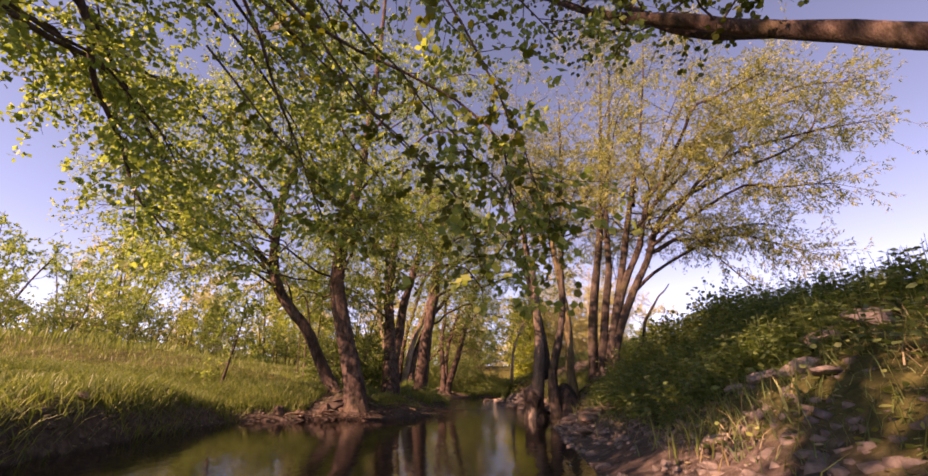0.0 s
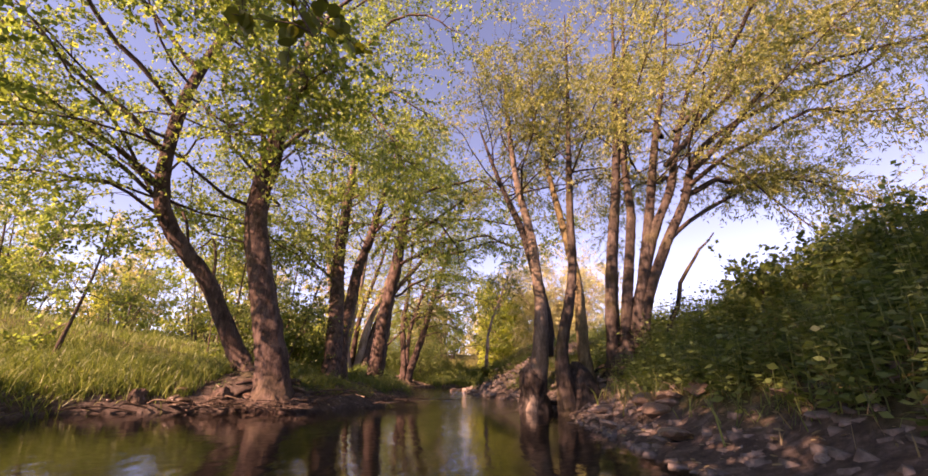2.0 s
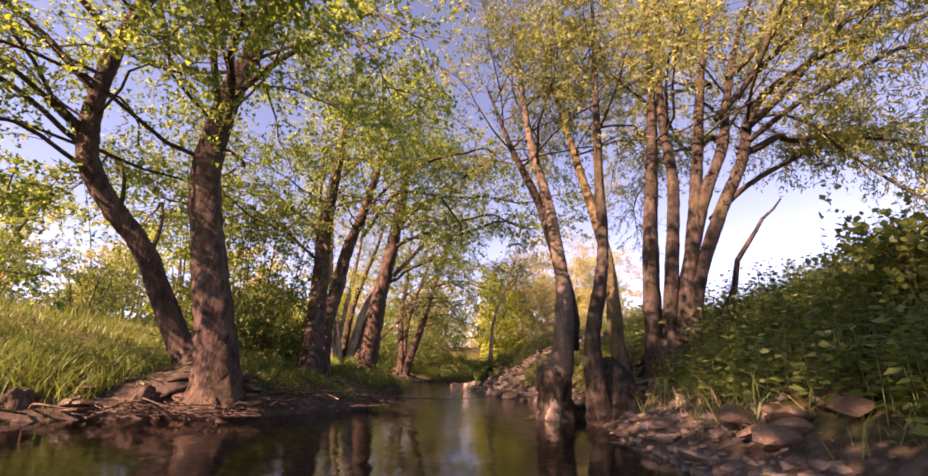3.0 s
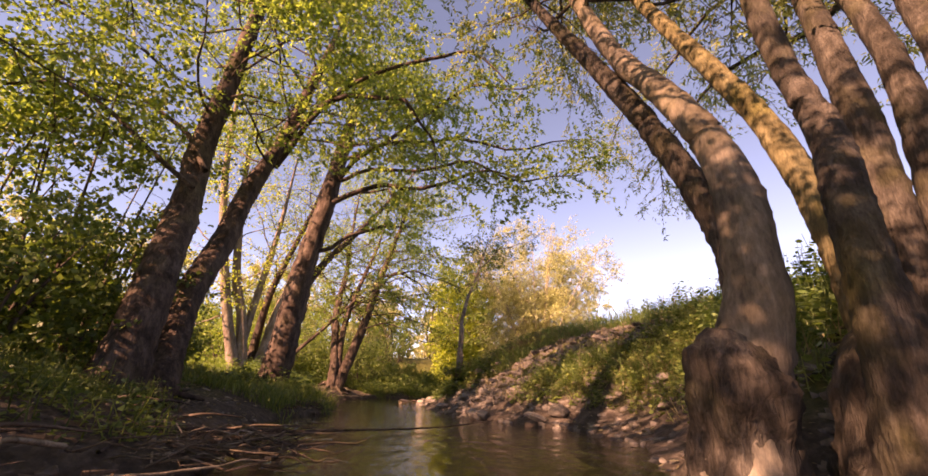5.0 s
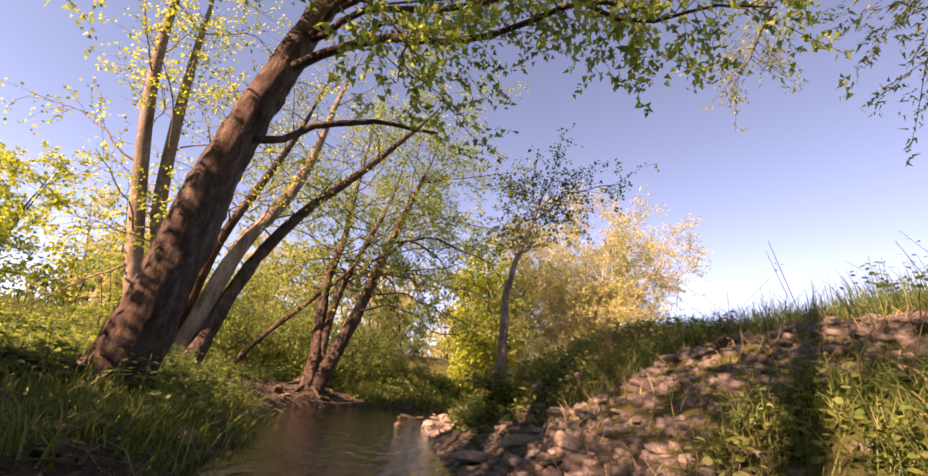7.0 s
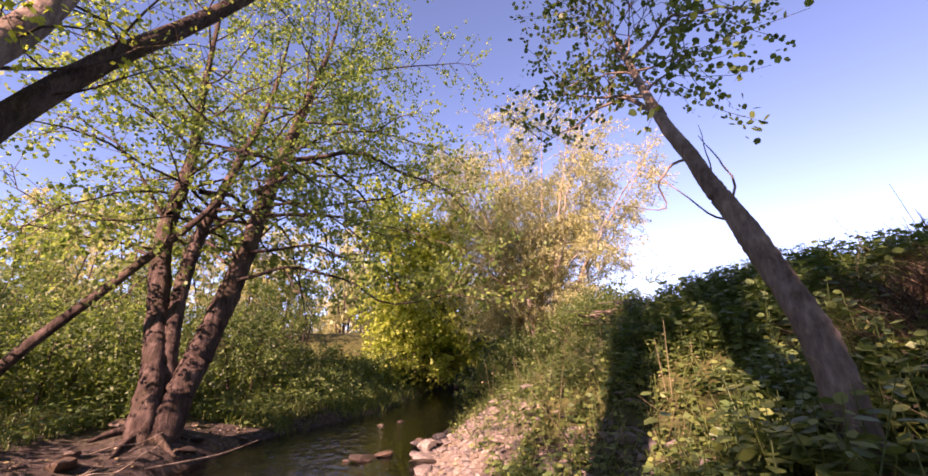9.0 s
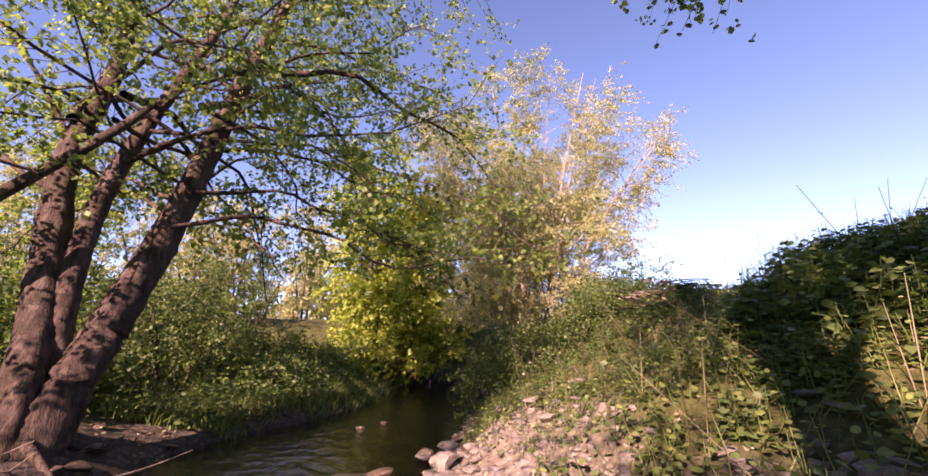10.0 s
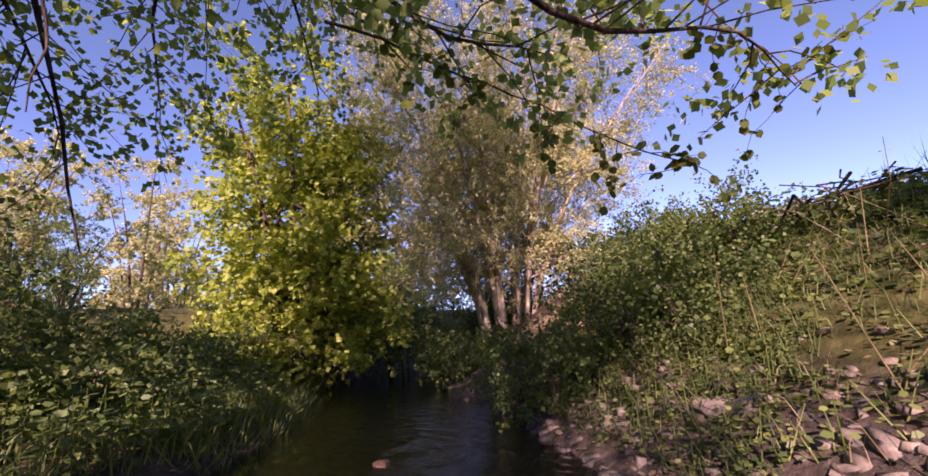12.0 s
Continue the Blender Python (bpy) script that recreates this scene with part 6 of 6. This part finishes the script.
def twig_raft(x, y, z, way, length, spread_m, n, seed):
    """Twigs and washed-out roots that the flood left along the water's edge."""
    r = np.random.default_rng(seed)
    root = thing("twig_raft", (x, y, z), "flat tangle of washed-up twigs and roots at the water's edge", "driftwood")
    along = np.array([math.cos(way), math.sin(way), 0])
    cross = np.array([-along[1], along[0], 0])
    for k in range(n):
        a = way + r.normal(0, 0.9)
        d = np.array([math.cos(a), math.sin(a), r.normal(0, 0.06)])
        c = along * r.uniform(-0.5, 0.5) * length + cross * r.normal(0, 0.4) * spread_m + np.array([0, 0, abs(r.normal(0.02, 0.045))])
        ln = r.uniform(0.2, 0.75)
        line = np.array([c + d * ln * (q - 0.5) + r.normal(0, 0.035, 3) * (1, 1, 0.5) for q in (0, 0.2, 0.4, 0.6, 0.8, 1.0)])
        v, f = tube(line, np.linspace(1, 0.35, 6) * r.uniform(0.0025, 0.008), 5)
        part("twig", mesh_data("twig", v, [f], DEAD_WOOD if k % 8 == 0 else TWIG_BARK, True), root)


def root_stump(x, y, z, size, seed):
    """A knotted root stump, dark and water-worn."""
    bm = bmesh.new()
    bmesh.ops.create_icosphere(bm, subdivisions=4, radius=size)
    for v in bm.verts:
        q = v.co / size + Vector((seed, 0, 0))
        v.co *= 1 + 0.35 * noise.noise(q * 1.3) + 0.22 * noise.noise(Vector((q.x * 4, q.y * 4, q.z * 1.5))) + 0.1 * noise.noise(q * 8)
        v.co.z *= 1.1
    me = bpy.data.meshes.new("root_stump")
    bm.to_mesh(me)
    bm.free()
    me.materials.append(ALDER_BARK)
    me.polygons.foreach_set("use_smooth", [True] * len(me.polygons))
    ob = new("root_stump", me)
    ob.location = (x, y, z)
    tagged(ob, "dark knotted root stump at the edge of the pool", "stump")


brush_pile(4.45, 24.95, 8)
twig_raft(-1.75, 10.5, 0.06, 0.35, 1.3, 0.3, 90, 21)
twig_raft(-0.6, 12.6, 0.07, 0.3, 1.6, 0.6, 170, 22)
twig_raft(-1.3, 11.4, 0.12, 0.9, 0.9, 0.4, 40, 23)
twig_raft(-1.2, 16.9, 0.08, 1.2, 1.0, 0.5, 40, 24)
root_stump(-2.16, 10.62, 0.12, 0.15, 3)
root_stump(-2.9, 10.1, 0.14, 0.12, 5)
